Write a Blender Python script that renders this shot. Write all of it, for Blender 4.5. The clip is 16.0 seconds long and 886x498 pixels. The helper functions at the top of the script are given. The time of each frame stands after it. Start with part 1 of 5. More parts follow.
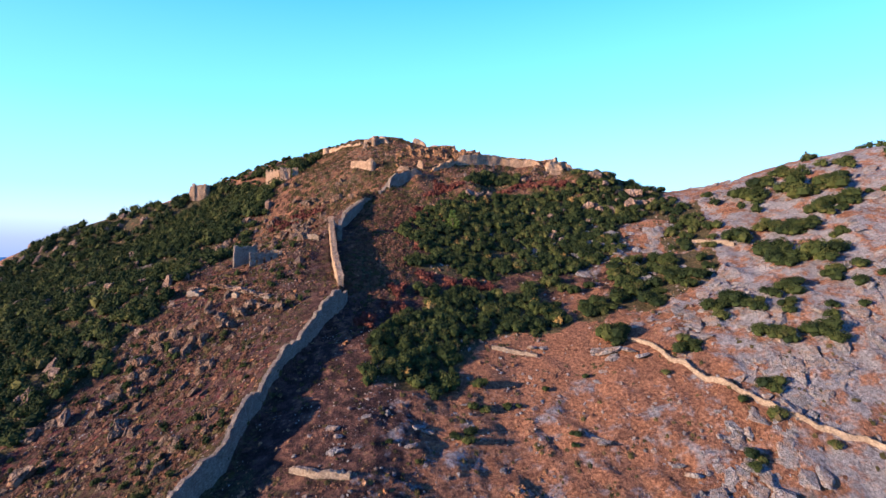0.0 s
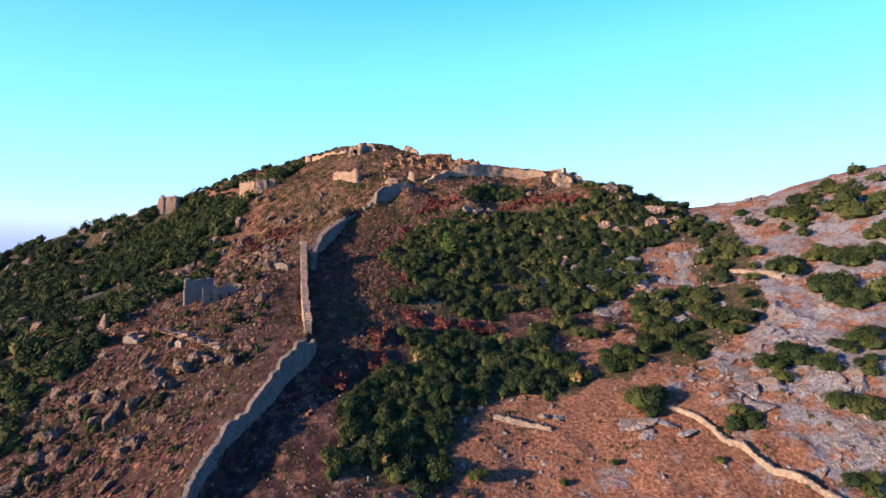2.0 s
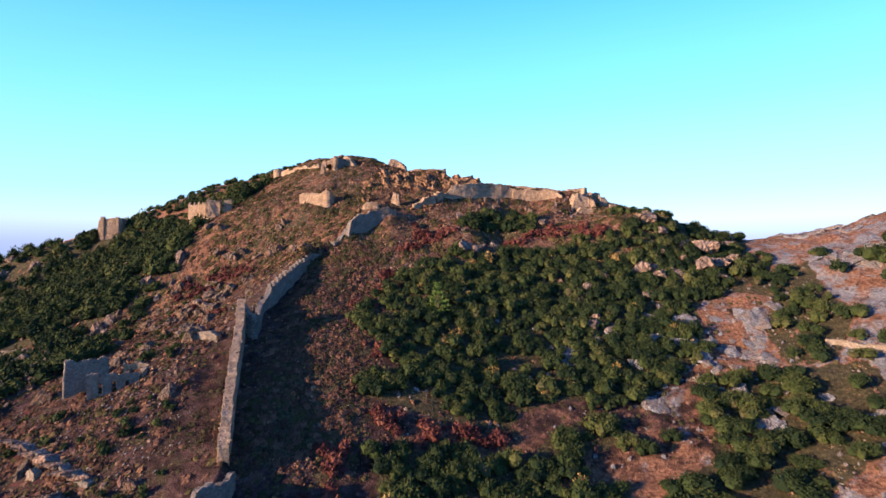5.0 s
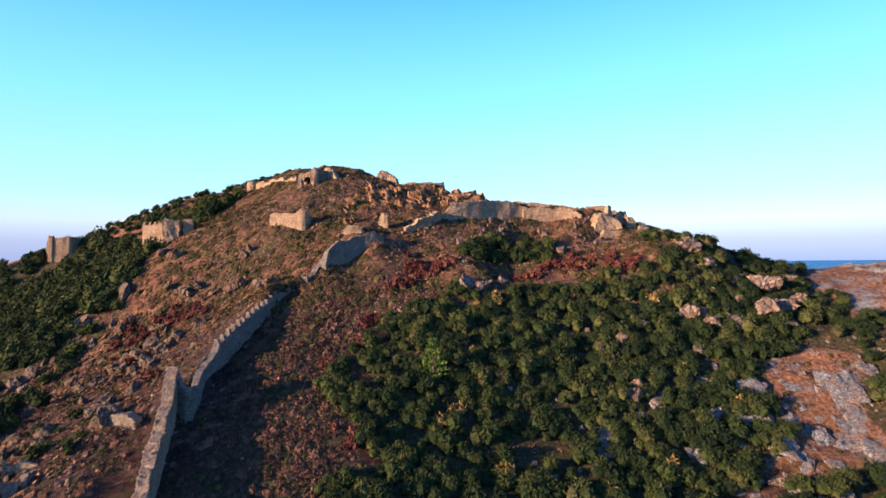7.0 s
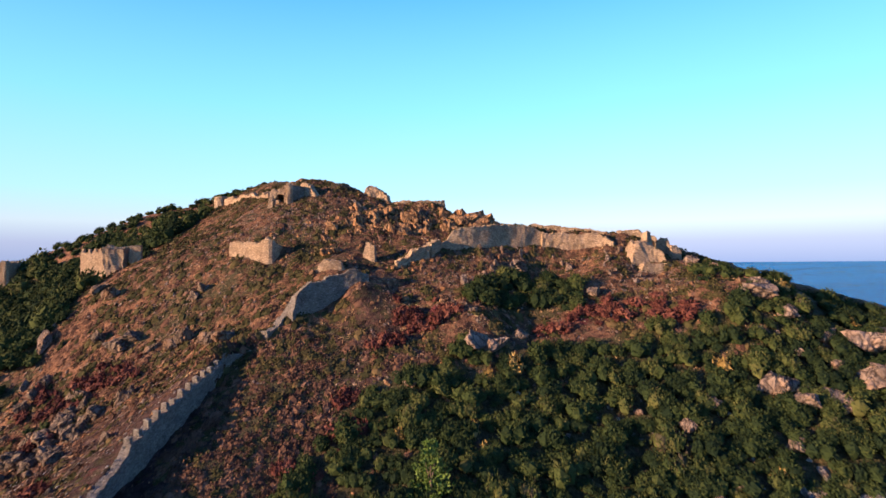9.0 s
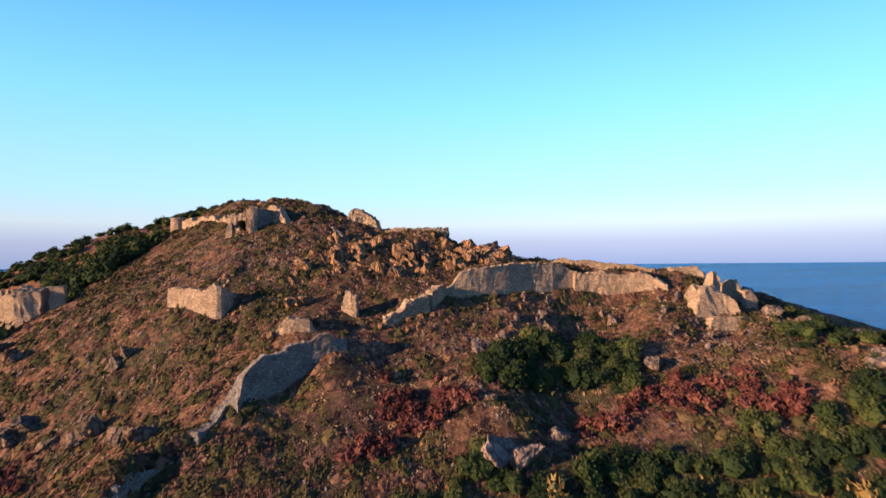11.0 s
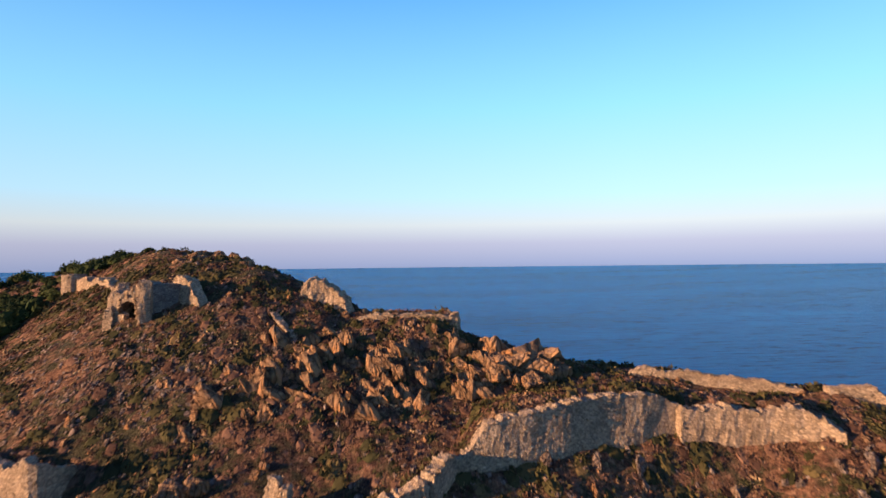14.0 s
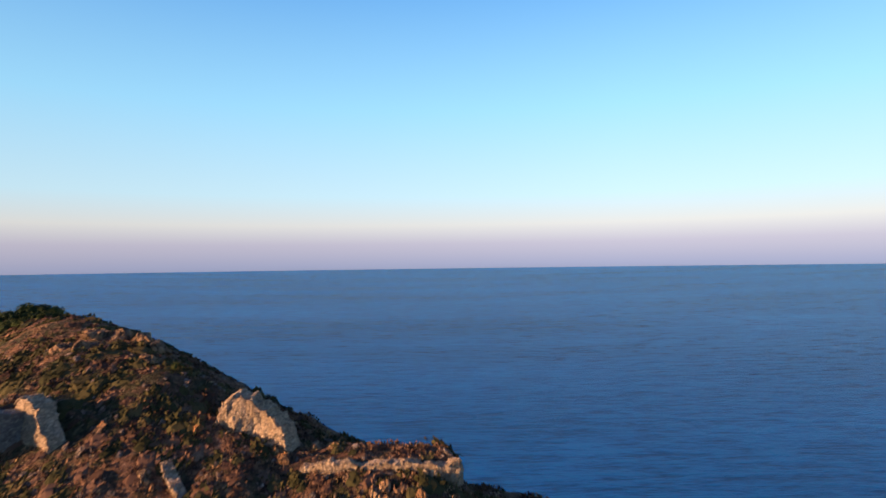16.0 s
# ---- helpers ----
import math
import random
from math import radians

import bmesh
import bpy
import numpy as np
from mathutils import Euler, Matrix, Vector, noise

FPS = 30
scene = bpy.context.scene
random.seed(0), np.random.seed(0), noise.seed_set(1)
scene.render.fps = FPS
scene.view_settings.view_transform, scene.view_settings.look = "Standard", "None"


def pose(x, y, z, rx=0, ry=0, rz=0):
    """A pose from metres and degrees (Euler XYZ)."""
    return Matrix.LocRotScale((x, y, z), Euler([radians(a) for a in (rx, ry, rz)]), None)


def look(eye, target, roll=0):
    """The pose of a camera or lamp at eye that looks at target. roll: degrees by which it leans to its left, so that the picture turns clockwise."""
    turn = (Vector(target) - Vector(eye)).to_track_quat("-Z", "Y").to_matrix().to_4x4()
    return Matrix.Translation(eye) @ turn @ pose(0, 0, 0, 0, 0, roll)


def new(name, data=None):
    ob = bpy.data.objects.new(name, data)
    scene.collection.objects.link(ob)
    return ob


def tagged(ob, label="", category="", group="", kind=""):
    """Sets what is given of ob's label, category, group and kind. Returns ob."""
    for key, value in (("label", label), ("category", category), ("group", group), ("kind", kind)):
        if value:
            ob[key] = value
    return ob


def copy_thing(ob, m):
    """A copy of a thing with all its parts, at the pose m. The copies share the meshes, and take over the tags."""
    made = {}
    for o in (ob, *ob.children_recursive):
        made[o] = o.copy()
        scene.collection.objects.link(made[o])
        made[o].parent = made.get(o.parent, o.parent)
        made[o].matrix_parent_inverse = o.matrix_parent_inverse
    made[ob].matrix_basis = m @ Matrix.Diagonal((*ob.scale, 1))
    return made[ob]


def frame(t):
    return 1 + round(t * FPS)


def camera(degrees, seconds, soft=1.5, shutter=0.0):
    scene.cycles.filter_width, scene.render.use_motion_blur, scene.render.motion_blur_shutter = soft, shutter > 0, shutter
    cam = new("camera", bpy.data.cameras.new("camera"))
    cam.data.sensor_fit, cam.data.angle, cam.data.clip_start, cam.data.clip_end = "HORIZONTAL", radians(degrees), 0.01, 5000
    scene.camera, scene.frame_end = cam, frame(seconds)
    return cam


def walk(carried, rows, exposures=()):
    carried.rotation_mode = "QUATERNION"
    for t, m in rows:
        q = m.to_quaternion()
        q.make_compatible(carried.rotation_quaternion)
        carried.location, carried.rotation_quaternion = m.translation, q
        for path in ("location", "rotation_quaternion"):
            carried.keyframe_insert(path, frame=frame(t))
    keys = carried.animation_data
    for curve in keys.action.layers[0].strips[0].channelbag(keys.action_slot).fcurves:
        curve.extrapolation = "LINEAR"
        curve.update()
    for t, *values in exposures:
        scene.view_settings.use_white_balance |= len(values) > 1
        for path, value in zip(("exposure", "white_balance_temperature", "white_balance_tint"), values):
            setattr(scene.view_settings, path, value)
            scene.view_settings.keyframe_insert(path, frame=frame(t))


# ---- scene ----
cam = camera(73.0, 16.0, soft=1.45, shutter=0.5)
# seconds, x, y, z, yaw, pitch, roll
PATH = [
    (0.0, 0.00, 0.00, 0.00, 0.000, 1.327, 0.135),
    (0.5, 0.51, 7.94, 2.46, -0.023, 1.335, 0.140),
    (1.0, 1.03, 15.85, 4.90, -0.044, 1.342, 0.147),
    (1.5, 1.54, 23.72, 7.33, -0.065, 1.350, 0.154),
    (2.0, 2.04, 31.58, 9.75, -0.085, 1.358, 0.162),
    (2.5, 2.52, 39.44, 12.15, -0.104, 1.366, 0.171),
    (3.0, 2.97, 47.29, 14.55, -0.122, 1.374, 0.181),
    (3.5, 3.39, 55.15, 16.92, -0.139, 1.382, 0.192),
    (4.0, 3.78, 63.02, 19.29, -0.155, 1.390, 0.204),
    (4.5, 4.12, 70.91, 21.64, -0.169, 1.398, 0.217),
    (5.0, 4.41, 78.82, 23.98, -0.183, 1.406, 0.231),
    (5.5, 4.66, 86.75, 26.30, -0.195, 1.414, 0.245),
    (6.0, 4.86, 94.70, 28.62, -0.206, 1.422, 0.261),
    (6.5, 5.01, 102.67, 30.92, -0.216, 1.430, 0.277),
    (7.0, 5.12, 110.67, 33.22, -0.225, 1.437, 0.294),
    (7.5, 5.17, 118.69, 35.51, -0.233, 1.445, 0.312),
    (8.0, 5.18, 126.72, 37.79, -0.239, 1.452, 0.331),
    (8.5, 5.15, 134.76, 40.07, -0.245, 1.459, 0.351),
    (9.0, 5.09, 142.82, 42.34, -0.249, 1.465, 0.372),
    (9.5, 4.99, 150.87, 44.62, -0.252, 1.472, 0.394),
    (10.0, 4.86, 158.91, 46.89, -0.254, 1.477, 0.416),
    (10.5, 4.72, 166.94, 49.17, -0.255, 1.483, 0.440),
    (11.0, 4.57, 174.95, 51.46, -0.255, 1.488, 0.464),
    (11.5, 4.41, 182.91, 53.76, -0.255, 1.492, 0.489),
    (12.0, 4.26, 190.83, 56.07, -0.253, 1.496, 0.515),
    (12.5, 4.13, 198.69, 58.39, -0.250, 1.499, 0.543),
    (13.0, 4.04, 206.47, 60.74, -0.247, 1.502, 0.570),
    (13.5, 3.98, 214.16, 63.10, -0.243, 1.504, 0.599),
    (14.0, 3.98, 221.74, 65.50, -0.238, 1.505, 0.629),
    (14.5, 4.06, 229.20, 67.92, -0.233, 1.505, 0.660),
    (15.0, 4.22, 236.52, 70.37, -0.227, 1.505, 0.691),
    (15.5, 4.48, 243.68, 72.87, -0.220, 1.503, 0.724),
    (16.0, 4.86, 250.65, 75.40, -0.214, 1.501, 0.757),
]
# seconds, stops, kelvin, tint
EXPOSURES = [(0.0, 1.56, 5350, 9), (4.0, 1.52, 5450, 9), (8.0, 1.38, 5950, 9), (12.5, 1.15, 6300, 10), (14.5, 1.09, 6850, 13), (16.0, 1.06, 7400, 16)]
walk(cam, [(t, pose(x, y, z, 90 + pitch, roll, yaw)) for t, x, y, z, yaw, pitch, roll in PATH], EXPOSURES)

# ---- world, sun ----
SUN_AZ, SUN_EL = radians(245.5), radians(10.5)      # compass angle of the sun from +y, clockwise; height
SUN_DIR = Vector((math.sin(SUN_AZ) * math.cos(SUN_EL), math.cos(SUN_AZ) * math.cos(SUN_EL), math.sin(SUN_EL)))
sun_data = bpy.data.lights.new("sun", "SUN")
sun_data.energy, sun_data.angle, sun_data.color = 6.9, radians(0.6), (1.0, 0.62, 0.35)
sun = new("sun", sun_data)
sun.matrix_world = look(SUN_DIR * 500, (0, 0, 0))

world = bpy.data.worlds.new("sky")
scene.world = world
world.use_nodes = True
wn, wl = world.node_tree.nodes, world.node_tree.links
wn.clear()
w_out = wn.new("ShaderNodeOutputWorld")
w_sky = wn.new("ShaderNodeTexSky")
w_sky.sky_type, w_sky.sun_disc = "NISHITA", False
w_sky.sun_elevation, w_sky.sun_rotation = SUN_EL, SUN_AZ
w_bg = wn.new("ShaderNodeBackground")
w_bg.inputs["Strength"].default_value = 0.010
wl.new(w_sky.outputs["Color"], w_bg.inputs["Color"])
w_coord = wn.new("ShaderNodeTexCoord")
w_sep = wn.new("ShaderNodeSeparateXYZ")
wl.new(w_coord.outputs["Generated"], w_sep.inputs["Vector"])
w_map = wn.new("ShaderNodeMapRange")
w_map.inputs["From Min"].default_value, w_map.inputs["From Max"].default_value = -0.04, 0.96
wl.new(w_sep.outputs["Z"], w_map.inputs["Value"])
w_ramp = wn.new("ShaderNodeValToRGB")
# clear evening sky: height of the sky (sine + 0.04), colour
SKY = [(0.0, (0.16, 0.24, 0.42)), (0.040, (0.32, 0.40, 0.66)), (0.075, (0.46, 0.50, 0.72)), (0.106, (0.68, 0.76, 0.84)), (0.153, (0.52, 0.86, 1.10)),
       (0.29, (0.30, 0.77, 1.18)), (0.45, (0.13, 0.48, 1.02)), (0.62, (0.05, 0.19, 0.62)), (1.0, (0.03, 0.10, 0.42))]
els = w_ramp.color_ramp.elements
while len(els) < len(SKY):
    els.new(0.5)
for el, (pos, col) in zip(els, SKY):
    el.position, el.color = pos, (*col, 1)
wl.new(w_map.outputs["Result"], w_ramp.inputs["Fac"])
w_bg2 = wn.new("ShaderNodeBackground")
w_bg2.inputs["Strength"].default_value = 0.48
w_side = wn.new("ShaderNodeMapRange")     # a little deeper towards the west of north
w_side.inputs["From Min"].default_value, w_side.inputs["From Max"].default_value = -0.6, 0.3
w_side.inputs["To Min"].default_value, w_side.inputs["To Max"].default_value = 0.84, 1.03
wl.new(w_sep.outputs["X"], w_side.inputs["Value"])
w_tone = wn.new("ShaderNodeMix")
w_tone.data_type, w_tone.blend_type = "RGBA", "MULTIPLY"
w_tone.inputs[0].default_value = 1.0
wl.new(w_ramp.outputs["Color"], w_tone.inputs[6])
wl.new(w_side.outputs["Result"], w_tone.inputs[7])
wl.new(w_tone.outputs[2], w_bg2.inputs["Color"])
w_add = wn.new("ShaderNodeAddShader")
wl.new(w_bg.outputs[0], w_add.inputs[0])
wl.new(w_bg2.outputs[0], w_add.inputs[1])
wl.new(w_add.outputs[0], w_out.inputs["Surface"])


# ---- materials ----
def material(name, rough=0.9, spec=0.2):
    m = bpy.data.materials.new(name)
    m.use_nodes = True
    nodes = m.node_tree.nodes
    b = nodes["Principled BSDF"]
    b.inputs["Roughness"].default_value = rough
    b.inputs["Specular IOR Level"].default_value = spec
    return m, nodes, m.node_tree.links, b


def coords(nodes, links, scale, kind="Object", stretch=(1, 1, 1)):
    c = nodes.new("ShaderNodeTexCoord")
    mp = nodes.new("ShaderNodeMapping")
    mp.inputs["Scale"].default_value = [scale * s for s in stretch]
    links.new(c.outputs[kind], mp.inputs["Vector"])
    return mp.outputs["Vector"]


def noise_tex(nodes, links, scale, detail=6, rough=0.6, stretch=(1, 1, 1)):
    n = nodes.new("ShaderNodeTexNoise")
    n.inputs["Scale"].default_value, n.inputs["Detail"].default_value, n.inputs["Roughness"].default_value = 1.0, detail, rough
    links.new(coords(nodes, links, scale, stretch=stretch), n.inputs["Vector"])
    return n.outputs["Fac"]


def ramp(nodes, links, fac, stops):
    r = nodes.new("ShaderNodeValToRGB")
    e = r.color_ramp.elements
    while len(e) < len(stops):
        e.new(0.5)
    for el, (pos, col) in zip(e, stops):
        el.position, el.color = pos, (*col, 1)
    links.new(fac, r.inputs["Fac"])
    return r.outputs["Color"]


def mix(nodes, links, fac, a, b, mode="MIX"):
    m = nodes.new("ShaderNodeMix")
    m.data_type, m.blend_type = "RGBA", mode
    for sock, v in ((m.inputs[0], fac), (m.inputs[6], a), (m.inputs[7], b)):
        if isinstance(v, (int, float)):
            sock.default_value = v
        elif isinstance(v, tuple):
            sock.default_value = (*v, 1)
        else:
            links.new(v, sock)
    return m.outputs[2]


def calc(nodes, links, op, a, b, clamp=False):
    m = nodes.new("ShaderNodeMath")
    m.operation, m.use_clamp = op, clamp
    for sock, v in zip(m.inputs, (a, b)):
        if isinstance(v, (int, float)):
            sock.default_value = v
        else:
            links.new(v, sock)
    return m.outputs[0]


def bump(nodes, links, b, height, strength, dist):
    bp = nodes.new("ShaderNodeBump")
    bp.inputs["Strength"].default_value, bp.inputs["Distance"].default_value = strength, dist
    links.new(height, bp.inputs["Height"])
    links.new(bp.outputs["Normal"], b.inputs["Normal"])


def attribute(nodes, name):
    a = nodes.new("ShaderNodeAttribute")
    a.attribute_name = name
    return a.outputs["Fac"]


def make_ground():
    m, n, l, b = material("hillside", 0.95, 0.1)
    fine, mid, big = noise_tex(n, l, 1.3, 8, 0.7), noise_tex(n, l, 0.35, 7, 0.65), noise_tex(n, l, 0.07, 6, 0.6)
    grass = ramp(n, l, fine, [(0.30, (0.040, 0.019, 0.014)), (0.46, (0.145, 0.072, 0.044)), (0.58, (0.246, 0.131, 0.079)), (0.75, (0.39, 0.255, 0.160))])
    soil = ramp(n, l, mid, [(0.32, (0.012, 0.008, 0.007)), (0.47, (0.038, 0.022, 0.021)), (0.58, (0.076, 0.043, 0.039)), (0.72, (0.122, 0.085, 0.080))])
    herb_shade = ramp(n, l, fine, [(0.32, (0.017, 0.015, 0.009)), (0.48, (0.047, 0.043, 0.023)), (0.60, (0.084, 0.070, 0.038)), (0.75, (0.146, 0.108, 0.062))])
    red = ramp(n, l, fine, [(0.32, (0.033, 0.008, 0.010)), (0.55, (0.112, 0.030, 0.035)), (0.72, (0.184, 0.082, 0.060))])
    stone = ramp(n, l, fine, [(0.28, (0.055, 0.050, 0.052)), (0.45, (0.150, 0.150, 0.165)), (0.62, (0.250, 0.258, 0.284)), (0.8, (0.38, 0.39, 0.43))])

    def mask(name, soft, tex, gain=1.0):
        a = calc(n, l, "MULTIPLY", attribute(n, name), gain)
        s = calc(n, l, "ADD", a, tex)
        s = calc(n, l, "SUBTRACT", s, 1.0)
        return calc(n, l, "MULTIPLY", s, soft, True)
    # both masks also carry the shade painted east of the curtain wall
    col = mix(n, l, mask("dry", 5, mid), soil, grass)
    col = mix(n, l, mask("herb_shade", 6, noise_tex(n, l, 0.5, 6, 0.65)), col, herb_shade)
    col = mix(n, l, mask("red", 6, noise_tex(n, l, 0.45, 6, 0.65)), col, red)
    col = mix(n, l, mask("stone", 9, noise_tex(n, l, 0.17, 9, 0.70)), col, stone)
    col = mix(n, l, 0.35, col, ramp(n, l, big, [(0.35, (0.45, 0.42, 0.40)), (0.62, (1.0, 1.0, 1.0))]), "MULTIPLY")
    grain = noise_tex(n, l, 5.0, 5, 0.7)
    col = mix(n, l, 0.7, col, ramp(n, l, grain, [(0.36, (0.25, 0.25, 0.25)), (0.50, (0.90, 0.90, 0.90)), (0.66, (1.8, 1.75, 1.7))]), "MULTIPLY")
    l.new(col, b.inputs["Base Color"])
    h = calc(n, l, "ADD", calc(n, l, "MULTIPLY", mid, 1.4), calc(n, l, "ADD", fine, calc(n, l, "MULTIPLY", grain, 0.5)))
    bump(n, l, b, h, 1.0, 0.6)
    return m


def make_masonry(name, tone=(1, 1, 1), course=0.20, loose=False):
    m, n, l, b = material(name, 0.95, 0.1)
    v = n.new("ShaderNodeTexVoronoi")
    v.feature = "F1"
    v.inputs["Scale"].default_value = 1.0
    l.new(coords(n, l, 1 / course, stretch=(0.7, 0.7, 1.15)), v.inputs["Vector"])
    e = n.new("ShaderNodeTexVoronoi")
    e.feature = "DISTANCE_TO_EDGE"
    e.inputs["Scale"].default_value = 1.0
    l.new(coords(n, l, 1 / course, stretch=(0.7, 0.7, 1.15)), e.inputs["Vector"])
    sep = n.new("ShaderNodeSeparateColor")
    l.new(v.outputs["Color"], sep.inputs["Color"])
    st = ramp(n, l, sep.outputs["Red"], [(0.0, (0.19, 0.175, 0.163)), (0.4, (0.255, 0.233, 0.216)), (0.75, (0.305, 0.28, 0.258)), (1.0, (0.38, 0.352, 0.32))])
    joint = ramp(n, l, e.outputs["Distance"], [(0.0, (0.55, 0.50, 0.46)), (0.12, (1, 1, 1))])
    col = mix(n, l, 0.8, st, joint, "MULTIPLY")
    col = mix(n, l, 0.7, col, ramp(n, l, noise_tex(n, l, 0.5, 7, 0.65), [(0.3, (0.48, 0.42, 0.38)), (0.5, (0.85, 0.82, 0.78)), (0.7, (1.1, 1.05, 1.0))]), "MULTIPLY")
    col = mix(n, l, 1.0, col, tone, "MULTIPLY")
    if loose:
        geo = n.new("ShaderNodeNewGeometry")
        col = mix(n, l, 1.0, col, ramp(n, l, geo.outputs["Random Per Island"], [(0.0, (0.80, 0.79, 0.78)), (0.5, (0.95, 0.94, 0.93)), (1.0, (1.10, 1.09, 1.07))]), "MULTIPLY")
    l.new(col, b.inputs["Base Color"])
    h = calc(n, l, "ADD", calc(n, l, "MINIMUM", calc(n, l, "MULTIPLY", e.outputs["Distance"], 4), 0.7), noise_tex(n, l, 4, 6))
    bump(n, l, b, h, 0.9, 0.16)
    return m


def make_rock(name, stops, rust):
    m, n, l, b = material(name, 0.92, 0.15)
    col = ramp(n, l, noise_tex(n, l, 1.1, 9, 0.68, (1, 1, 0.6)), stops)
    geo = n.new("ShaderNodeNewGeometry")
    col = mix(n, l, 0.5, col, ramp(n, l, geo.outputs["Random Per Island"], [(0, (0.62, 0.6, 0.58)), (1, (1.15, 1.1, 1.05))]), "MULTIPLY")
    col = mix(n, l, calc(n, l, "MULTIPLY", calc(n, l, "SUBTRACT", noise_tex(n, l, 0.5, 6), 0.45), 5, True), col, rust)
    warp = n.new("ShaderNodeTexVoronoi")
    warp.feature = "DISTANCE_TO_EDGE"
    warp.inputs["Scale"].default_value = 1.0
    vec = n.new("ShaderNodeMix")
    vec.data_type, vec.blend_type = "RGBA", "ADD"
    vec.inputs[0].default_value = 0.9
    l.new(coords(n, l, 1.5, stretch=(1.3, 1.3, 0.6)), vec.inputs[6])
    tex = n.new("ShaderNodeTexNoise")
    tex.inputs["Scale"].default_value, tex.inputs["Detail"].default_value = 2.0, 5
    l.new(tex.outputs["Color"], vec.inputs[7])
    l.new(vec.outputs[2], warp.inputs["Vector"])
    crack = ramp(n, l, warp.outputs["Distance"], [(0.0, (0.22, 0.20, 0.19)), (0.07, (0.8, 0.8, 0.8)), (0.16, (1, 1, 1))])
    col = mix(n, l, 0.85, col, crack, "MULTIPLY")
    l.new(col, b.inputs["Base Color"])
    h = calc(n, l, "ADD", noise_tex(n, l, 3.0, 8, 0.7), noise_tex(n, l, 1.0, 4, 0.6, (1.6, 1.6, 0.5)))
    bump(n, l, b, calc(n, l, "ADD", h, calc(n, l, "MINIMUM", calc(n, l, "MULTIPLY", warp.outputs["Distance"], 3), 0.5)), 1.0, 0.5)
    return m


def make_leaf(name, stops, tint=True):
    m, n, l, b = material(name, 0.85, 0.05)
    geo = n.new("ShaderNodeNewGeometry")
    info = n.new("ShaderNodeObjectInfo")
    f = calc(n, l, "ADD", calc(n, l, "MULTIPLY", geo.outputs["Random Per Island"], 0.45), calc(n, l, "MULTIPLY", attribute(n, "tint") if tint else info.outputs["Random"], 0.55))
    col = ramp(n, l, f, stops)
    l.new(col, b.inputs["Base Color"])
    b.inputs["Subsurface Weight"].default_value = 0.0
    return m


def make_water():
    m, n, l, b = material("sea_water", 0.25, 0.5)
    b.inputs["IOR"].default_value = 1.07
    big = noise_tex(n, l, 0.0018, 5, 0.6, (0.35, 1.6, 1))
    waves = calc(n, l, "ADD", noise_tex(n, l, 0.035, 6, 0.65, (0.45, 1.7, 1)), calc(n, l, "MULTIPLY", noise_tex(n, l, 0.16, 5, 0.65, (0.35, 1.6, 1)), 0.8))
    col = ramp(n, l, big, [(0.35, (0.0005, 0.081, 0.26)), (0.6, (0.001, 0.110, 0.35)), (0.75, (0.001, 0.132, 0.41))])
    l.new(mix(n, l, 0.8, col, ramp(n, l, waves, [(0.70, (0.45, 0.48, 0.54)), (0.90, (1.0, 1.0, 1.0)), (1.05, (1.3, 1.27, 1.22))]), "MULTIPLY"), b.inputs["Base Color"])
    bump(n, l, b, waves, 1.0, 9.0)
    return m


M_GROUND = make_ground()
M_WALL = make_masonry("grey_rubble_masonry", (0.78, 0.79, 0.82), 0.2)
M_WALL_WARM = make_masonry("ochre_rubble_masonry", (1.38, 1.15, 0.92), 0.2)
M_DRY = make_masonry("pale_dry_stone", (1.0, 0.94, 0.85), 0.22)
M_WALL_PALE = make_masonry("pale_tawny_rubble_masonry", (1.32, 1.12, 0.92), 0.2)
STONES_OF = {M_WALL_PALE: make_masonry("pale_tawny_wall_stones", (1.40, 1.18, 0.95), 0.2, True), M_WALL: make_masonry("grey_wall_stones", (0.84, 0.84, 0.86), 0.2, True), M_WALL_WARM: make_masonry("ochre_wall_stones", (1.43, 1.18, 0.94), 0.2, True), M_DRY: make_masonry("pale_wall_stones", (1.05, 0.98, 0.88), 0.22, True)}
M_ROCK = make_rock("brown_crag", [(0.3, (0.060, 0.036, 0.024)), (0.45, (0.165, 0.102, 0.064)), (0.58, (0.300, 0.190, 0.116)), (0.75, (0.470, 0.315, 0.195))], (0.300, 0.142, 0.060))
M_LIME = make_rock("grey_limestone", [(0.3, (0.085, 0.086, 0.093)), (0.45, (0.182, 0.188, 0.205)), (0.6, (0.275, 0.284, 0.308)), (0.75, (0.40, 0.415, 0.445))], (0.235, 0.170, 0.130))
M_PALE = make_rock("pinkish_tawny_rock", [(0.3, (0.050, 0.038, 0.034)), (0.45, (0.140, 0.108, 0.096)), (0.58, (0.240, 0.188, 0.166)), (0.75, (0.345, 0.290, 0.262))], (0.215, 0.138, 0.096))
M_SLATE = make_rock("grey_brown_crag", [(0.3, (0.034, 0.026, 0.022)), (0.45, (0.095, 0.074, 0.062)), (0.58, (0.168, 0.132, 0.110)), (0.75, (0.27, 0.22, 0.185))], (0.155, 0.092, 0.058))
GREEN = [(0.0, (0.006, 0.012, 0.007)), (0.3, (0.013, 0.022, 0.010)), (0.55, (0.024, 0.035, 0.012)), (0.75, (0.039, 0.049, 0.016)), (0.9, (0.062, 0.064, 0.022)), (1.0, (0.056, 0.044, 0.032))]
M_LEAF = make_leaf("evergreen_leaves", GREEN)
M_LEAF_ONE = make_leaf("evergreen_leaves_single", GREEN, False)
M_SCRUB = make_leaf("olive_scrub", [(0, (0.016, 0.016, 0.008)), (0.4, (0.034, 0.032, 0.014)), (0.75, (0.062, 0.050, 0.022)), (1, (0.105, 0.070, 0.034))])
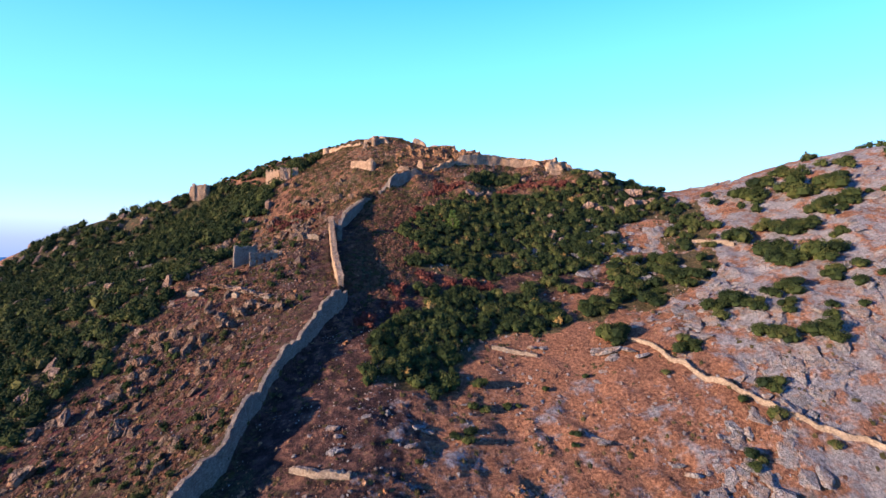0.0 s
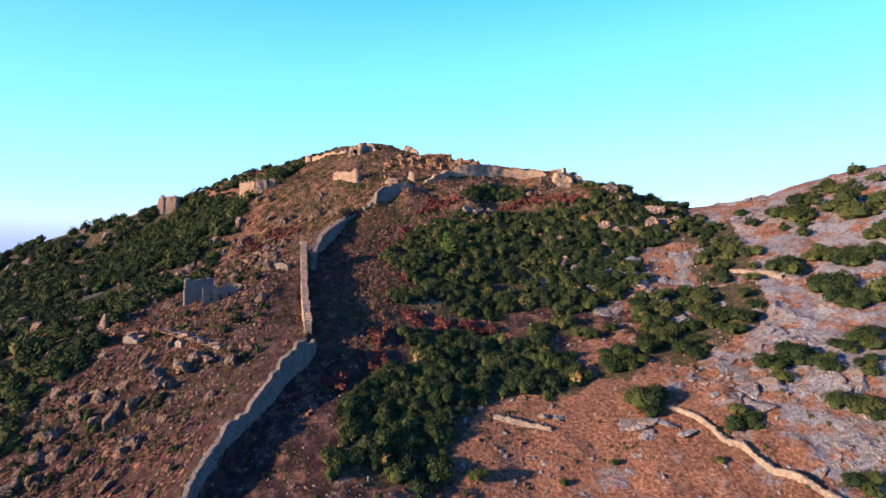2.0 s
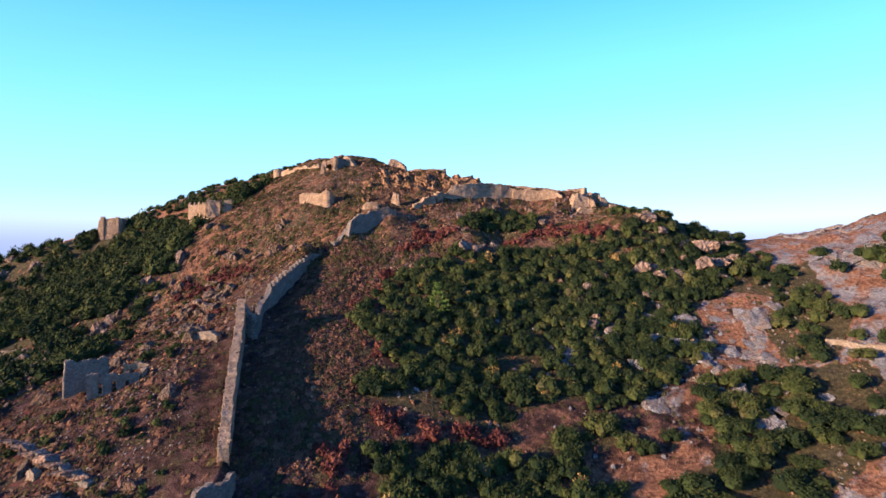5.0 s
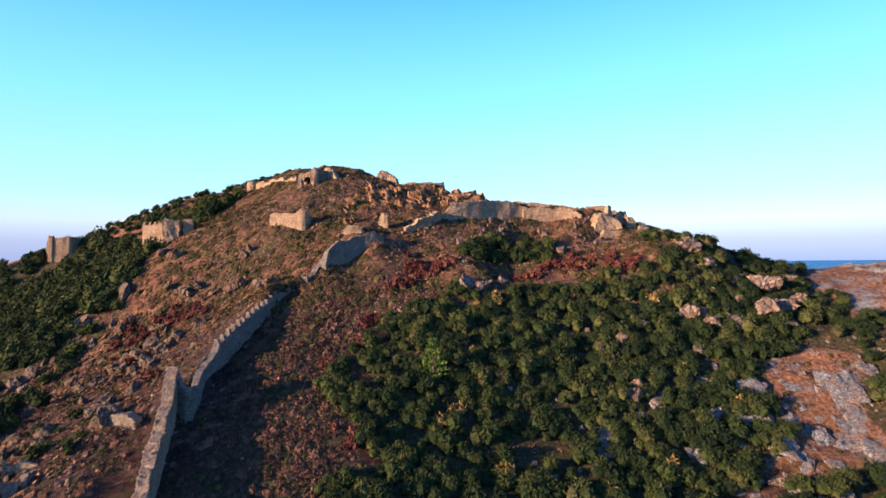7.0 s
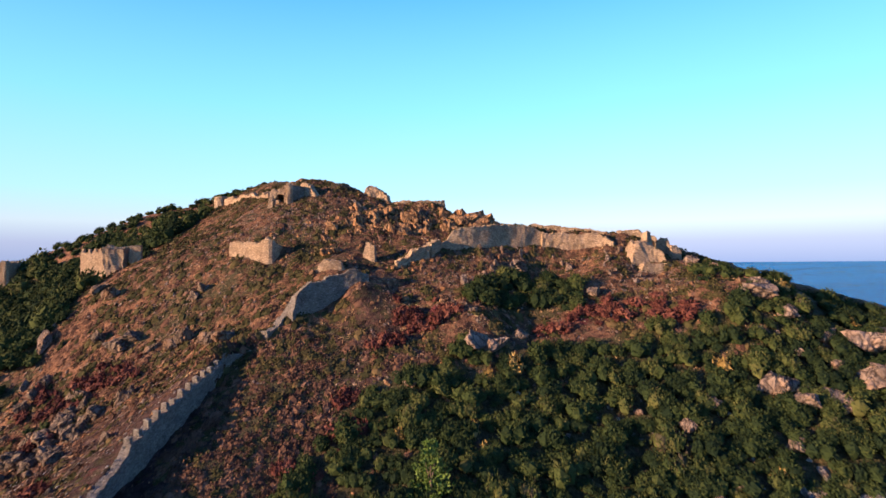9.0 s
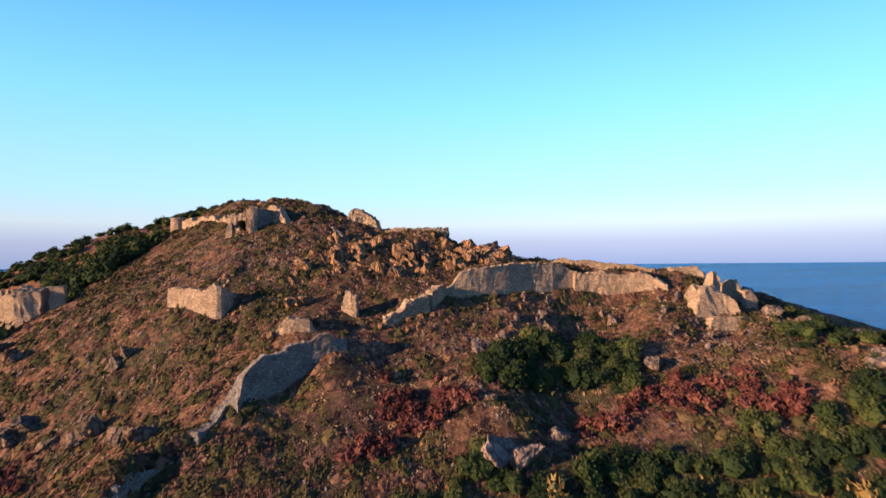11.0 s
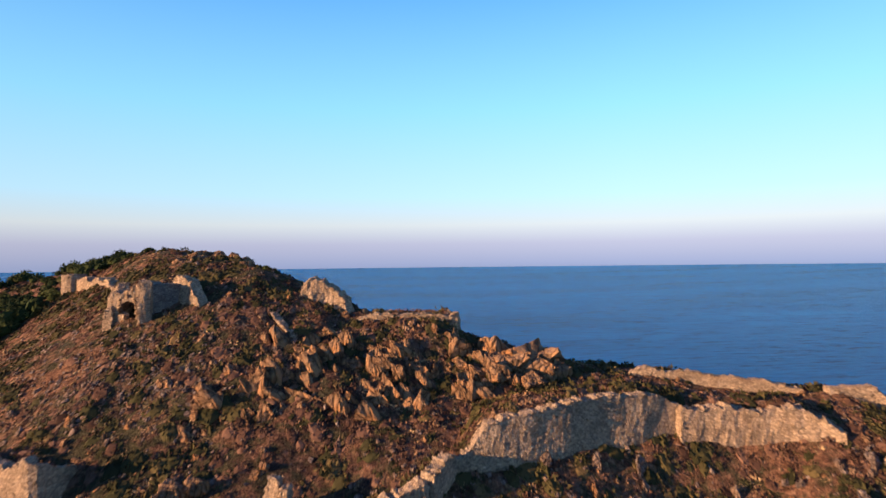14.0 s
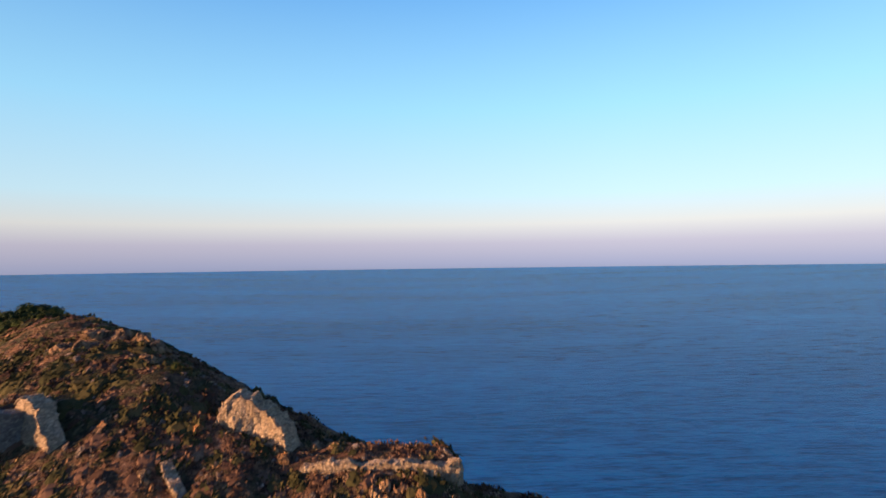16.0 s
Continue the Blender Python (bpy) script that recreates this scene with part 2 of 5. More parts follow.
M_PINE = make_leaf("bright_green_needles", [(0, (0.027, 0.052, 0.009)), (0.6, (0.063, 0.103, 0.020)), (1, (0.099, 0.139, 0.040))], False)
M_REDLEAF = make_leaf("red_autumn_leaves", [(0, (0.024, 0.010, 0.009)), (0.5, (0.076, 0.026, 0.023)), (1, (0.150, 0.065, 0.046))])
M_YELLOW = make_leaf("yellow_brown_leaves", [(0, (0.073, 0.048, 0.018)), (0.6, (0.172, 0.116, 0.038)), (1, (0.257, 0.192, 0.085))])
M_STRAW = make_leaf("dry_grass", [(0, (0.072, 0.037, 0.021)), (0.5, (0.186, 0.107, 0.063)), (1, (0.362, 0.262, 0.138))])
M_BROWN = make_leaf("dead_brown_twigs", [(0, (0.022, 0.013, 0.010)), (0.5, (0.078, 0.042, 0.029)), (1, (0.165, 0.092, 0.062))])
M_BARK, _n, _l, _b = material("bark", 0.95)
_l.new(ramp(_n, _l, noise_tex(_n, _l, 5), [(0.3, (0.05, 0.035, 0.025)), (0.7, (0.16, 0.12, 0.09))]), _b.inputs["Base Color"])
M_WATER = make_water()


# ---- land form ----
def lattice(ix, iy, seed):
    v = np.sin(ix * 127.1 + iy * 311.7 + seed * 74.7) * 43758.5453
    return v - np.floor(v)


def soft_noise(x, y, seed=0):
    x, y = np.asarray(x, float), np.asarray(y, float)
    ix, iy = np.floor(x), np.floor(y)
    fx, fy = x - ix, y - iy
    fx, fy = fx * fx * (3 - 2 * fx), fy * fy * (3 - 2 * fy)
    a, b_ = lattice(ix, iy, seed), lattice(ix + 1, iy, seed)
    c, d = lattice(ix, iy + 1, seed), lattice(ix + 1, iy + 1, seed)
    return (a * (1 - fx) + b_ * fx) * (1 - fy) + (c * (1 - fx) + d * fx) * fy


def fractal(x, y, size, octaves=4, seed=0, ridged=False):
    total, amp, norm = 0, 1.0, 0
    for o in range(octaves):
        v = soft_noise(x / size * 2 ** o + 17.3 * o, y / size * 2 ** o - 9.1 * o, seed + o)
        total = total + amp * (1 - np.abs(2 * v - 1) if ridged else v)
        norm += amp
        amp *= 0.5
    return total / norm


def smooth(v, a, b_):
    s = np.clip((np.asarray(v, float) - a) / (b_ - a), 0, 1)
    return s * s * (3 - 2 * s)


KNOTS_X = np.array([-240, -120, -60, -25, 15, 50, 85, 180.0])
KNOTS_Y = np.array([60, 145, 205, 255, 285, 308, 332, 400.0])
# heights of the land's broad swells, column by column from west to east, south to north
SWELLS = np.array([
    [-116.0, -102.7, -81.3, -54.6, -35.8, -22.5, -11.9, 16.7, 12.1, -3.3],
    [-100.6, -87.2, -64.4, -36.7, -18.6, -10.2, -0.9, 39.1, 28.7, 5.9],
    [-79.2, -67.8, -45.4, -13.1, -2.8, 3.9, 6.4, 48.6, 45.3, 19.4],
    [-58.0, -54.5, -45.2, 13.7, -7.1, 49.2, 46.5, 68.7, 99.3, 27.3],
    [-65.2, -37.7, -27.0, 5.7, 33.7, 47.8, 72.9, 71.8, 21.4, 36.1],
    [-60.8, -51.4, -35.8, -1.9, 24.9, 45.1, 58.5, -11.5, 27.9, 4.8],
    [-57.5, -58.2, -20.5, -7.6, 29.8, 49.1, 52.9, 1.1, 44.8, -0.0],
    [-66.6, -61.7, -2.9, 3.1, 27.3, 21.6, 43.4, 30.3, 23.9, -4.1],
    [-68.5, -45.6, -2.2, 30.2, 46.9, 28.5, 16.2, 20.4, 13.9, -3.6],
    [-68.4, -39.4, -0.1, 39.5, 52.7, 36.3, 16.5, 14.1, 8.3, -4.6],
])
WALL_LINE = np.array([(-50, 78), (-42.6, 104), (-40.2, 118), (-39.4, 126), (-38, 139), (-34.8, 149.5), (-31.5, 157), (-28.6, 166), (-28.4, 173), (-35, 190), (-38.4, 206), (-38.8, 210), (-36.6, 213), (-37.3, 224), (-35.3, 232.6), (-32.3, 246), (-30.4, 249.3), (-27.2, 251.6), (-25, 256), (-23.4, 260)])


def spline(knots, v):
    kn = np.concatenate([[knots[0]] * 3, knots, [knots[-1]] * 3])
    v = np.clip(np.asarray(v, float), knots[0], knots[-1] - 1e-6)
    out = [((v >= kn[i]) & (v < kn[i + 1])).astype(float) for i in range(len(kn) - 1)]
    for d in (1, 2, 3):
        nxt = []
        for i in range(len(kn) - d - 1):
            s = 0
            if kn[i + d] > kn[i]:
                s = s + (v - kn[i]) / (kn[i + d] - kn[i]) * out[i]
            if kn[i + d + 1] > kn[i + 1]:
                s = s + (kn[i + d + 1] - v) / (kn[i + d + 1] - kn[i + 1]) * out[i + 1]
            nxt.append(s)
        out = nxt
    return np.stack(out, -1)


def bank(x, y):
    """The earth held up on the west side of the curtain wall."""
    d = np.interp(y, WALL_LINE[:, 1], WALL_LINE[:, 0]) - x
    w = np.clip((y - 60) / 20, 0, 1) * np.clip((255 - y) / 8, 0, 1)
    dip = 2.4 * np.exp(-(np.maximum(d, 0) / 6) ** 2) * smooth(y, 173, 181) * smooth(y, 209, 203)
    return smooth(d, -0.8, 0.8) * (4.2 * np.exp(-np.maximum(d, 0) / 22) * w - dip)


def inside(poly, x, y):
    """1 inside the polygon, 0 outside."""
    x, y = np.asarray(x, float), np.asarray(y, float)
    hit = np.zeros(x.shape, bool)
    for (x0, y0), (x1, y1) in zip(poly, poly[1:] + poly[:1]):
        if y0 != y1:
            hit ^= ((y0 > y) != (y1 > y)) & (x < (x1 - x0) * (y - y0) / (y1 - y0) + x0)
    return hit


def near(px, py, r, x, y):
    return np.exp(-((x - px) ** 2 + (y - py) ** 2) / (r * r))


# where the thickets, the red shrubs and the crags are, in plan
THICKET = [(-15, 229), (-16, 218), (-8, 211), (-4, 203), (-14, 199), (-11, 195), (-5, 192), (6, 190), (17, 190), (19, 194), (26, 197), (38, 197), (52, 201), (63, 213), (67, 226), (74, 228), (84, 241), (90, 258), (78, 260), (62, 257), (54, 252), (42, 251), (25, 251), (18, 249), (7, 247), (-3, 243), (-11, 235)]
THICKET_LOW = [(-7, 181), (0, 183), (16, 184), (17, 181), (25, 190), (38, 195), (39, 187), (29, 185), (23, 177), (34, 178), (37, 168), (31, 162), (19, 163), (11, 160), (6, 150), (0, 138), (-9, 134), (-18, 138), (-17, 158), (-13, 164), (-8, 170), (-5, 174)]
THICKET_EAST = [(60, 201), (71, 201), (83, 199), (89, 197), (86, 185), (80, 177), (69, 172), (58, 168), (51, 172), (44, 166), (37, 168), (40, 176), (50, 180), (56, 195)]
THICKET_WEST = [(-240, 330), (-223, 345), (-189, 345), (-165, 345), (-145, 340), (-110, 330), (-90, 313), (-77, 266), (-82, 258), (-82, 248), (-80, 238), (-75, 224), (-74, 204), (-84, 194), (-80, 178), (-87, 168), (-88, 153), (-93, 147), (-94, 137), (-98, 128), (-115, 104), (-240, 108)]
THICKET_NW = [(-152, 345), (-126, 341), (-101, 322), (-76, 286), (-81, 282), (-81, 272), (-86, 270), (-92, 260), (-150, 262)]
THICKET_RIDGE = [(-112, 340), (-87, 334), (-68, 328), (-66, 330), (-76, 319), (-82, 319)]
THICKET_CREST = [(58, 264), (66, 286), (88, 286), (98, 264), (90, 246), (84, 247), (76, 256)]
THICKET_NORTH = [(-150, 345), (-120, 352), (-95, 368), (-80, 374), (-66, 368), (-60, 352), (-66, 340), (-77, 326), (-69, 317), (-76, 306), (-90, 313), (-112, 330)]
CRAGS = [(-23, 283), (-18, 295), (-9, 297), (0, 297.5), (8, 298), (19, 300), (18, 293), (6, 288), (-3, 285), (-14, 284)]
REDS = [(-4.6, 250, 4), (0, 254, 4), (5, 257, 4), (-1, 257, 4), (26, 256, 4), (32, 257.5, 4), (38, 258, 4), (44, 256, 5), (50, 253, 4), (-10.5, 238, 3), (-8, 231.5, 3), (-14, 225, 4), (-8, 207, 3.5), (-5, 188.5, 3), (2, 186.5, 3), (8, 186.5, 3), (14, 187, 2.5), (-13, 178, 4), (-13, 170, 4), (-20, 162, 4), (-69, 256, 7), (-62, 259, 6), (-56, 257, 4), (-66, 244, 4), (-50, 222, 4)]
THICKET_STRIP = [(90, 238), (100, 235), (98, 225), (96, 211), (84, 200), (76, 202), (77, 212), (85, 225), (76, 230), (85, 251), (95, 243)]
THICKET_TOP = [(8, 259), (12, 265), (18, 269.5), (24, 270.5), (29, 267.5), (33, 263), (29, 259), (21, 260), (14, 257.5)]


def stony(x, y):
    """How much bare rock breaks through."""
    east = smooth(x + 0.25 * (y - 150), 30, 62) * smooth(y, 270, 235) * (1 - 0.35 * smooth(y, 190, 208) * smooth(x, 100, 80))
    e = east * 0.66
    e = np.maximum(e, 0.75 * inside(CRAGS, x, y))
    e = np.maximum(e, 0.25 * smooth(x, -28, -48) * smooth(x, -100, -78) * smooth(y, 215, 195))
    e = np.maximum(e, 0.30 * smooth(y, 225, 262) * smooth(x, -90, -60))
    e = np.maximum(e, 0.50 * smooth(x, 60, 80) * smooth(y, 225, 245))
    e = np.maximum(e, 0.60 * smooth(y, 165, 130) * smooth(x, -25, -10))
    return e


# knolls and hollows: place, radius, height
KNOLLS = ((62, 256, 13, 5.5), (76, 262, 11, 3.0), (-17, 268, 6, 2.2), (-10, 265, 4, 1.2), (-16, 257.5, 4.5, -1.6), (38, 283, 6, -2.4), (-11, 261.2, 3.2, 1.6), (4.5, 299.6, 3.2, 1.5), (52, 274.6, 5, -1.6), (-190, 345, 60, -0.8), (30, 278, 8, -3.5), (11, 255, 7, 3.0), (2, 277, 6, 1.6), (22, 257, 6, -2.5), (-34, 321, 9, 2.6), (-22, 312, 7, 1.4), (-39, 312, 8, 1.6), (-49, 323, 8, 2.0), (-52, 337, 10, 3.4), (-43, 331, 8, 2.6), (0, 299.5, 6, 1.8), (140, 250, 27, 2.6), (-14, 222, 13, -1.8), (-12, 240, 12, -1.4), (66, 276, 10, 1.6), (-84, 355, 13, -2.8), (51, 289.5, 6, 1.2))
# earth held up behind the walls: along each wall x, y and the level of the ground; how far it reaches north
FILLS = (
    (((5.0, 279, 46.6), (8.1, 280.2, 49.4), (12.5, 281.5, 50.6), (16.2, 283, 50.8), (20.3, 285, 51.1), (25.1, 286.5, 51.1), (29.5, 288, 50.2), (36, 288, 49.7), (43, 287.5, 49.4), (46.3, 286, 47.4)), 8),
    (((-8.5, 301.4, 58.2), (-5, 301.2, 58.9), (1, 301, 59.0), (5.6, 301.2, 58.8)), 4),
    (((-63, 333.6, 63.0), (-59, 330, 63.4), (-54, 324.6, 63.1), (-48.6, 318.6, 62.9), (-45, 314.6, 62.6), (-42, 309, 62.0)), 6),
    (((-40.5, 303.4, 61.5), (-38.6, 304.4, 62.6), (-35.4, 304.4, 63.2), (-34.4, 302.6, 63.2), (-31.5, 304.2, 63.6), (-29.5, 303.8, 63.4), (-26.5, 302.6, 62.4), (-25, 302.6, 61.4)), 8),
    (((-43, 280.7, 46.6), (-38, 278.8, 46.7), (-32.6, 276.5, 46.7)), 3.5),
    (((-22.6, 257.6, 35.8), (-20.4, 259.2, 38.0), (-18.4, 260.6, 38.9), (-15.2, 262.2, 39.7), (-10.6, 263.8, 40.2)), 4),
)


def base_height(x, y):
    x, y = np.asarray(x, float), np.asarray(y, float)
    h = np.einsum("...i,...j,ij->...", spline(KNOTS_X, x), spline(KNOTS_Y, y), SWELLS)
    for px, py, r, a in KNOLLS:
        h = h + a * near(px, py, r, x, y)
    for pts, reach in FILLS:
        ex, ey, ez = np.array(pts).T
        dn = y - np.interp(x, ex, ey)
        w = smooth(dn, 0.0, 1.0) * smooth(dn, reach + 6, reach) * smooth(x, ex[0] - 1.0, ex[0] + 0.6) * smooth(x, ex[-1] + 1.0, ex[-1] - 0.3)
        h = h + w * np.maximum(0, np.interp(x, ex, ez) - h)
    out = np.hypot(np.maximum(np.maximum(KNOTS_X[0] - x, x - KNOTS_X[-1]), 0), np.maximum(np.maximum(KNOTS_Y[0] - y, y - KNOTS_Y[-1]), 0))
    return np.maximum(h + bank(x, y) - 0.45 * out, SEA - 12)


def height(x, y):
    h = base_height(x, y)
    s = stony(x, y)
    h = h + (fractal(x, y, 14, 4, 3) - 0.5) * 2.2
    crag = fractal(x * 0.8 + y * 0.3, y * 0.8 - x * 0.3, 7, 4, 11, True)
    return h + s * (crag - 0.62) * 3.8 + (fractal(x, y, 2.2, 3, 23) - 0.5) * (0.35 + 0.8 * s)


SEA = -120.0


def shade_flat_mesh(name, verts, faces):
    me = bpy.data.meshes.new(name)
    me.from_pydata([tuple(v) for v in verts], [], [tuple(f) for f in faces])
    me.update()
    return me


def fast_mesh(name, verts, quads=None, tris=None, tint=None):
    """A mesh from big arrays."""
    me = bpy.data.meshes.new(name)
    verts = np.asarray(verts, np.float32)
    loops, starts, totals = [], [], []
    at = 0
    for arr, k in ((quads, 4), (tris, 3)):
        if arr is not None and len(arr):
            arr = np.asarray(arr, np.int32)
            loops.append(arr.ravel())
            starts.append(at + np.arange(len(arr), dtype=np.int32) * k)
            totals.append(np.full(len(arr), k, np.int32))
            at += arr.size
    me.vertices.add(len(verts))
    me.vertices.foreach_set("co", verts.ravel())
    me.loops.add(at)
    me.loops.foreach_set("vertex_index", np.concatenate(loops))
    me.polygons.add(sum(len(s) for s in starts))
    me.polygons.foreach_set("loop_start", np.concatenate(starts))
    me.polygons.foreach_set("loop_total", np.concatenate(totals))
    if tint is not None:
        a = me.attributes.new("tint", "FLOAT", "POINT")
        a.data.foreach_set("value", np.asarray(tint, np.float32))
    me.update(calc_edges=True)
    me.polygons.foreach_set("use_smooth", np.zeros(len(me.polygons), bool))
    return me


def thing(name, label, category, group="", kind="", mesh=None, material_=None):
    ob = new(name, mesh)
    if mesh is not None and material_ is not None and not mesh.materials:
        mesh.materials.append(material_)
    return tagged(ob, label, category, group, kind)


def part(name, mesh, material_, parent, label=""):
    if isinstance(mesh, bmesh.types.BMesh):
        me = bpy.data.meshes.new(name)
        mesh.to_mesh(me)
        mesh.free()
        mesh = me
    if material_ is not None and not mesh.materials:
        mesh.materials.append(material_)
    ob = new(name, mesh)
    ob.parent = parent
    if label:
        ob["label"] = label
    return ob


def hz(x, y):
    return float(height(np.array([x], float), np.array([y], float))[0])


# ---- ground and sea ----
def axis(lo, hi, step, far_lo, far_hi):
    inner = np.arange(lo, hi + 0.01, step)
    out, s, v = [], step, lo
    while v > far_lo:
        s *= 1.35
        v -= s
        out.append(v)
    left = out[::-1]
    out, s, v = [], step, hi
    while v < far_hi:
        s *= 1.35
        v += s
        out.append(v)
    return np.concatenate([left, inner, out])


def build_ground():
    gx, gy = axis(-180, 165, 0.9, -900, 900), axis(70, 345, 0.9, -800, 700)
    X, Y = np.meshgrid(gx, gy)
    Z = height(X, Y)
    nx, ny = len(gx), len(gy)
    idx = np.arange(nx * ny).reshape(ny, nx)
    quads = np.stack([idx[:-1, :-1], idx[:-1, 1:], idx[1:, 1:], idx[1:, :-1]], -1).reshape(-1, 4)
    me = fast_mesh("ground", np.stack([X, Y, Z], -1).reshape(-1, 3), quads)
    x, y = X.ravel(), Y.ravel()
    thick = np.zeros(len(x))
    for poly in (THICKET, THICKET_LOW, THICKET_EAST, THICKET_WEST, THICKET_NW, THICKET_RIDGE, THICKET_CREST, THICKET_STRIP, THICKET_TOP):
        thick = np.maximum(thick, inside(poly, x, y))
    reds = np.zeros(len(x))
    for px, py, r in REDS:
        reds = np.maximum(reds, near(px, py, r, x, y))
    # shade east of the curtain wall, painted as darker soil and more herb
    painted_shade = smooth(x, -38, -25) * smooth(x, -2, -14) * smooth(y, 160, 185) * smooth(y, 258, 240)
    front = smooth(x, -12, 14) * smooth(y, 195, 160)
    dry = 0.50 + 0.50 * front + 0.20 * smooth(x, 45, 70) + 0.2 * smooth(x, -30, -50) * smooth(y, 235, 262) + 0.10 * smooth(y, 255, 275) + 0.25 * smooth(x, 12, 30) * smooth(y, 255, 268) - 0.45 * painted_shade - 0.18 * smooth(x, -30, -45) * smooth(y, 235, 215)
    west = smooth(x, -30, -42) * smooth(y, 250, 225)
    dry = dry - 0.38 * west
    herb_shade = 0.34 + 0.4 * thick + 0.15 * smooth(y, 120, 105) + 0.20 * smooth(y, 235, 262) * smooth(x, -75, -55) + 0.28 * west + 0.32 * painted_shade
    streak = smooth(fractal(x * 0.7 + y * 0.5, (y * 0.7 - x * 0.5) * 2.2, 22, 3, 141), 0.48, 0.62)
    dry = dry + 0.22 * streak * smooth(y, 225, 250) * smooth(x, 10, -20)
    herb_shade = herb_shade - 0.12 * streak * smooth(y, 225, 250) * smooth(x, 10, -20)
    high = smooth(y, 232, 250)
    dry = dry + 0.10 * high * smooth(x, -8, 15)
    herb_shade = herb_shade + 0.09 * high * smooth(x, 0, -30) - 0.12 * smooth(x, -34, -44) * smooth(y, 262, 240)
    fields = {"dry": dry, "herb_shade": herb_shade, "red": np.maximum(reds * 0.75, 0.50 * west * smooth(fractal(x, y, 16, 3, 143), 0.36, 0.52)), "stone": np.where(thick > 0, 0.14, 0.28) + 0.32 * stony(x, y) * np.where(thick > 0, 0.5, 1.0) * (1 - 0.85 * smooth(y, 262, 278)) + 0.06 * smooth(x, 15, 35) * smooth(y, 262, 272) + 0.09 * smooth(x, 58, 80) * smooth(y, 270, 250)}
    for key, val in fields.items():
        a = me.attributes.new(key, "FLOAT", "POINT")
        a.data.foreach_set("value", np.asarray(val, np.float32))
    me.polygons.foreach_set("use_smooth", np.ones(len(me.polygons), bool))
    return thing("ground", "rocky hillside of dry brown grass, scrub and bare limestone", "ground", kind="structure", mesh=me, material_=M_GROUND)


def build_sea():
    rings = np.concatenate([[0], np.geomspace(60, 4850, 60)])
    n = 128
    ang = np.linspace(0, 2 * np.pi, n, endpoint=False)
    v = [(0, 200, SEA)]
    for r in rings[1:]:
        z = SEA + (45.0 - SEA) * (r / 4850) ** 2      # the far rim stands at the eye's horizon
        v += [(r * math.sin(a), 200 + r * math.cos(a), z) for a in ang]
    tris = [(0, 1 + (k + 1) % n, 1 + k) for k in range(n)]
    quads = []
    for i in range(len(rings) - 2):
        a, b_ = 1 + i * n, 1 + (i + 1) * n
        quads += [(a + k, a + (k + 1) % n, b_ + (k + 1) % n, b_ + k) for k in range(n)]
    me = fast_mesh("water", v, quads, tris)
    me.polygons.foreach_set("use_smooth", np.ones(len(me.polygons), bool))
    return thing("water", "calm deep blue sea with fine ripples reaching the horizon", "sea", kind="structure", mesh=me, material_=M_WATER)


build_ground()
build_sea()


# ---- walls ----
def wall_mesh(nodes, thick, rough=0.07, seed=1, step=0.6, sink=2.5, jag=0.6, notch=None):
    """A ruined wall along nodes (x, y, height above the ground), with a broken top and bulging faces. Open on no side."""
    rng = np.random.RandomState(seed)
    pts = np.array(nodes, float)
    seg = np.hypot(*np.diff(pts[:, :2], axis=0).T)
    s = np.concatenate([[0], np.cumsum(seg)])
    n = max(3, int(s[-1] / step) + 1)
    u = np.linspace(0, s[-1], n)
    px, py, ph = (np.interp(u, s, pts[:, k]) for k in range(3))
    tx, ty = np.gradient(px), np.gradient(py)
    tl = np.hypot(tx, ty)
    nx, ny = ty / tl, -tx / tl
    gz = height(px, py)
    k = np.ones(5) / 5
    gs = np.convolve(np.pad(gz, 2, "edge"), k, "valid")
    # stones missing from the top, course by course
    at, steps = 0.0, np.zeros(n)
    while at < s[-1]:
        run = rng.uniform(0.5, 2.2)
        steps[(u >= at) & (u < at + run)] = rng.uniform(-0.5, 0.35)
        at += run
    top = gs + ph + (fractal(u, u * 0 + seed, 3.0, 3, seed) - 0.5) * 1.6 * jag + steps * jag + (rng.rand(n) - 0.5) * 0.22
    rows = 8
    verts, faces = [], []
    low = np.minimum(height(px + nx * thick, py + ny * thick), height(px - nx * thick, py - ny * thick))
    for i in range(n):
        bot = low[i] - sink
        ring = []
        for side in (1, -1):
            col = []
            for r in range(rows):
                f = r / (rows - 1)
                z = bot + (top[i] - bot) * f
                q = Vector((px[i], py[i], z)) * 0.4 + Vector((seed * 3.1, side * 9.0, 0))
                w = thick / 2 * (1.12 - 0.16 * f) + noise.noise(q) * rough + noise.noise(q * 4.0) * 0.6 * rough
                col.append((px[i] + nx[i] * w * side, py[i] + ny[i] * w * side, z + (rng.rand() - 0.5) * rough * (0.4 + (r == rows - 1))))
            ring.append(col)
        verts += ring[0] + ring[1][::-1]
    m = rows * 2
    for i in range(n - 1):
        for r in range(m - 1):
            a = i * m + r
            faces.append((a, a + 1, a + m + 1, a + m))
    faces.append(tuple(range(m))[::-1])
    faces.append(tuple((n - 1) * m + r for r in range(m)))
    return shade_flat_mesh("wall", verts, faces), (u, px, py, top, nx, ny, tx / tl, ty / tl)


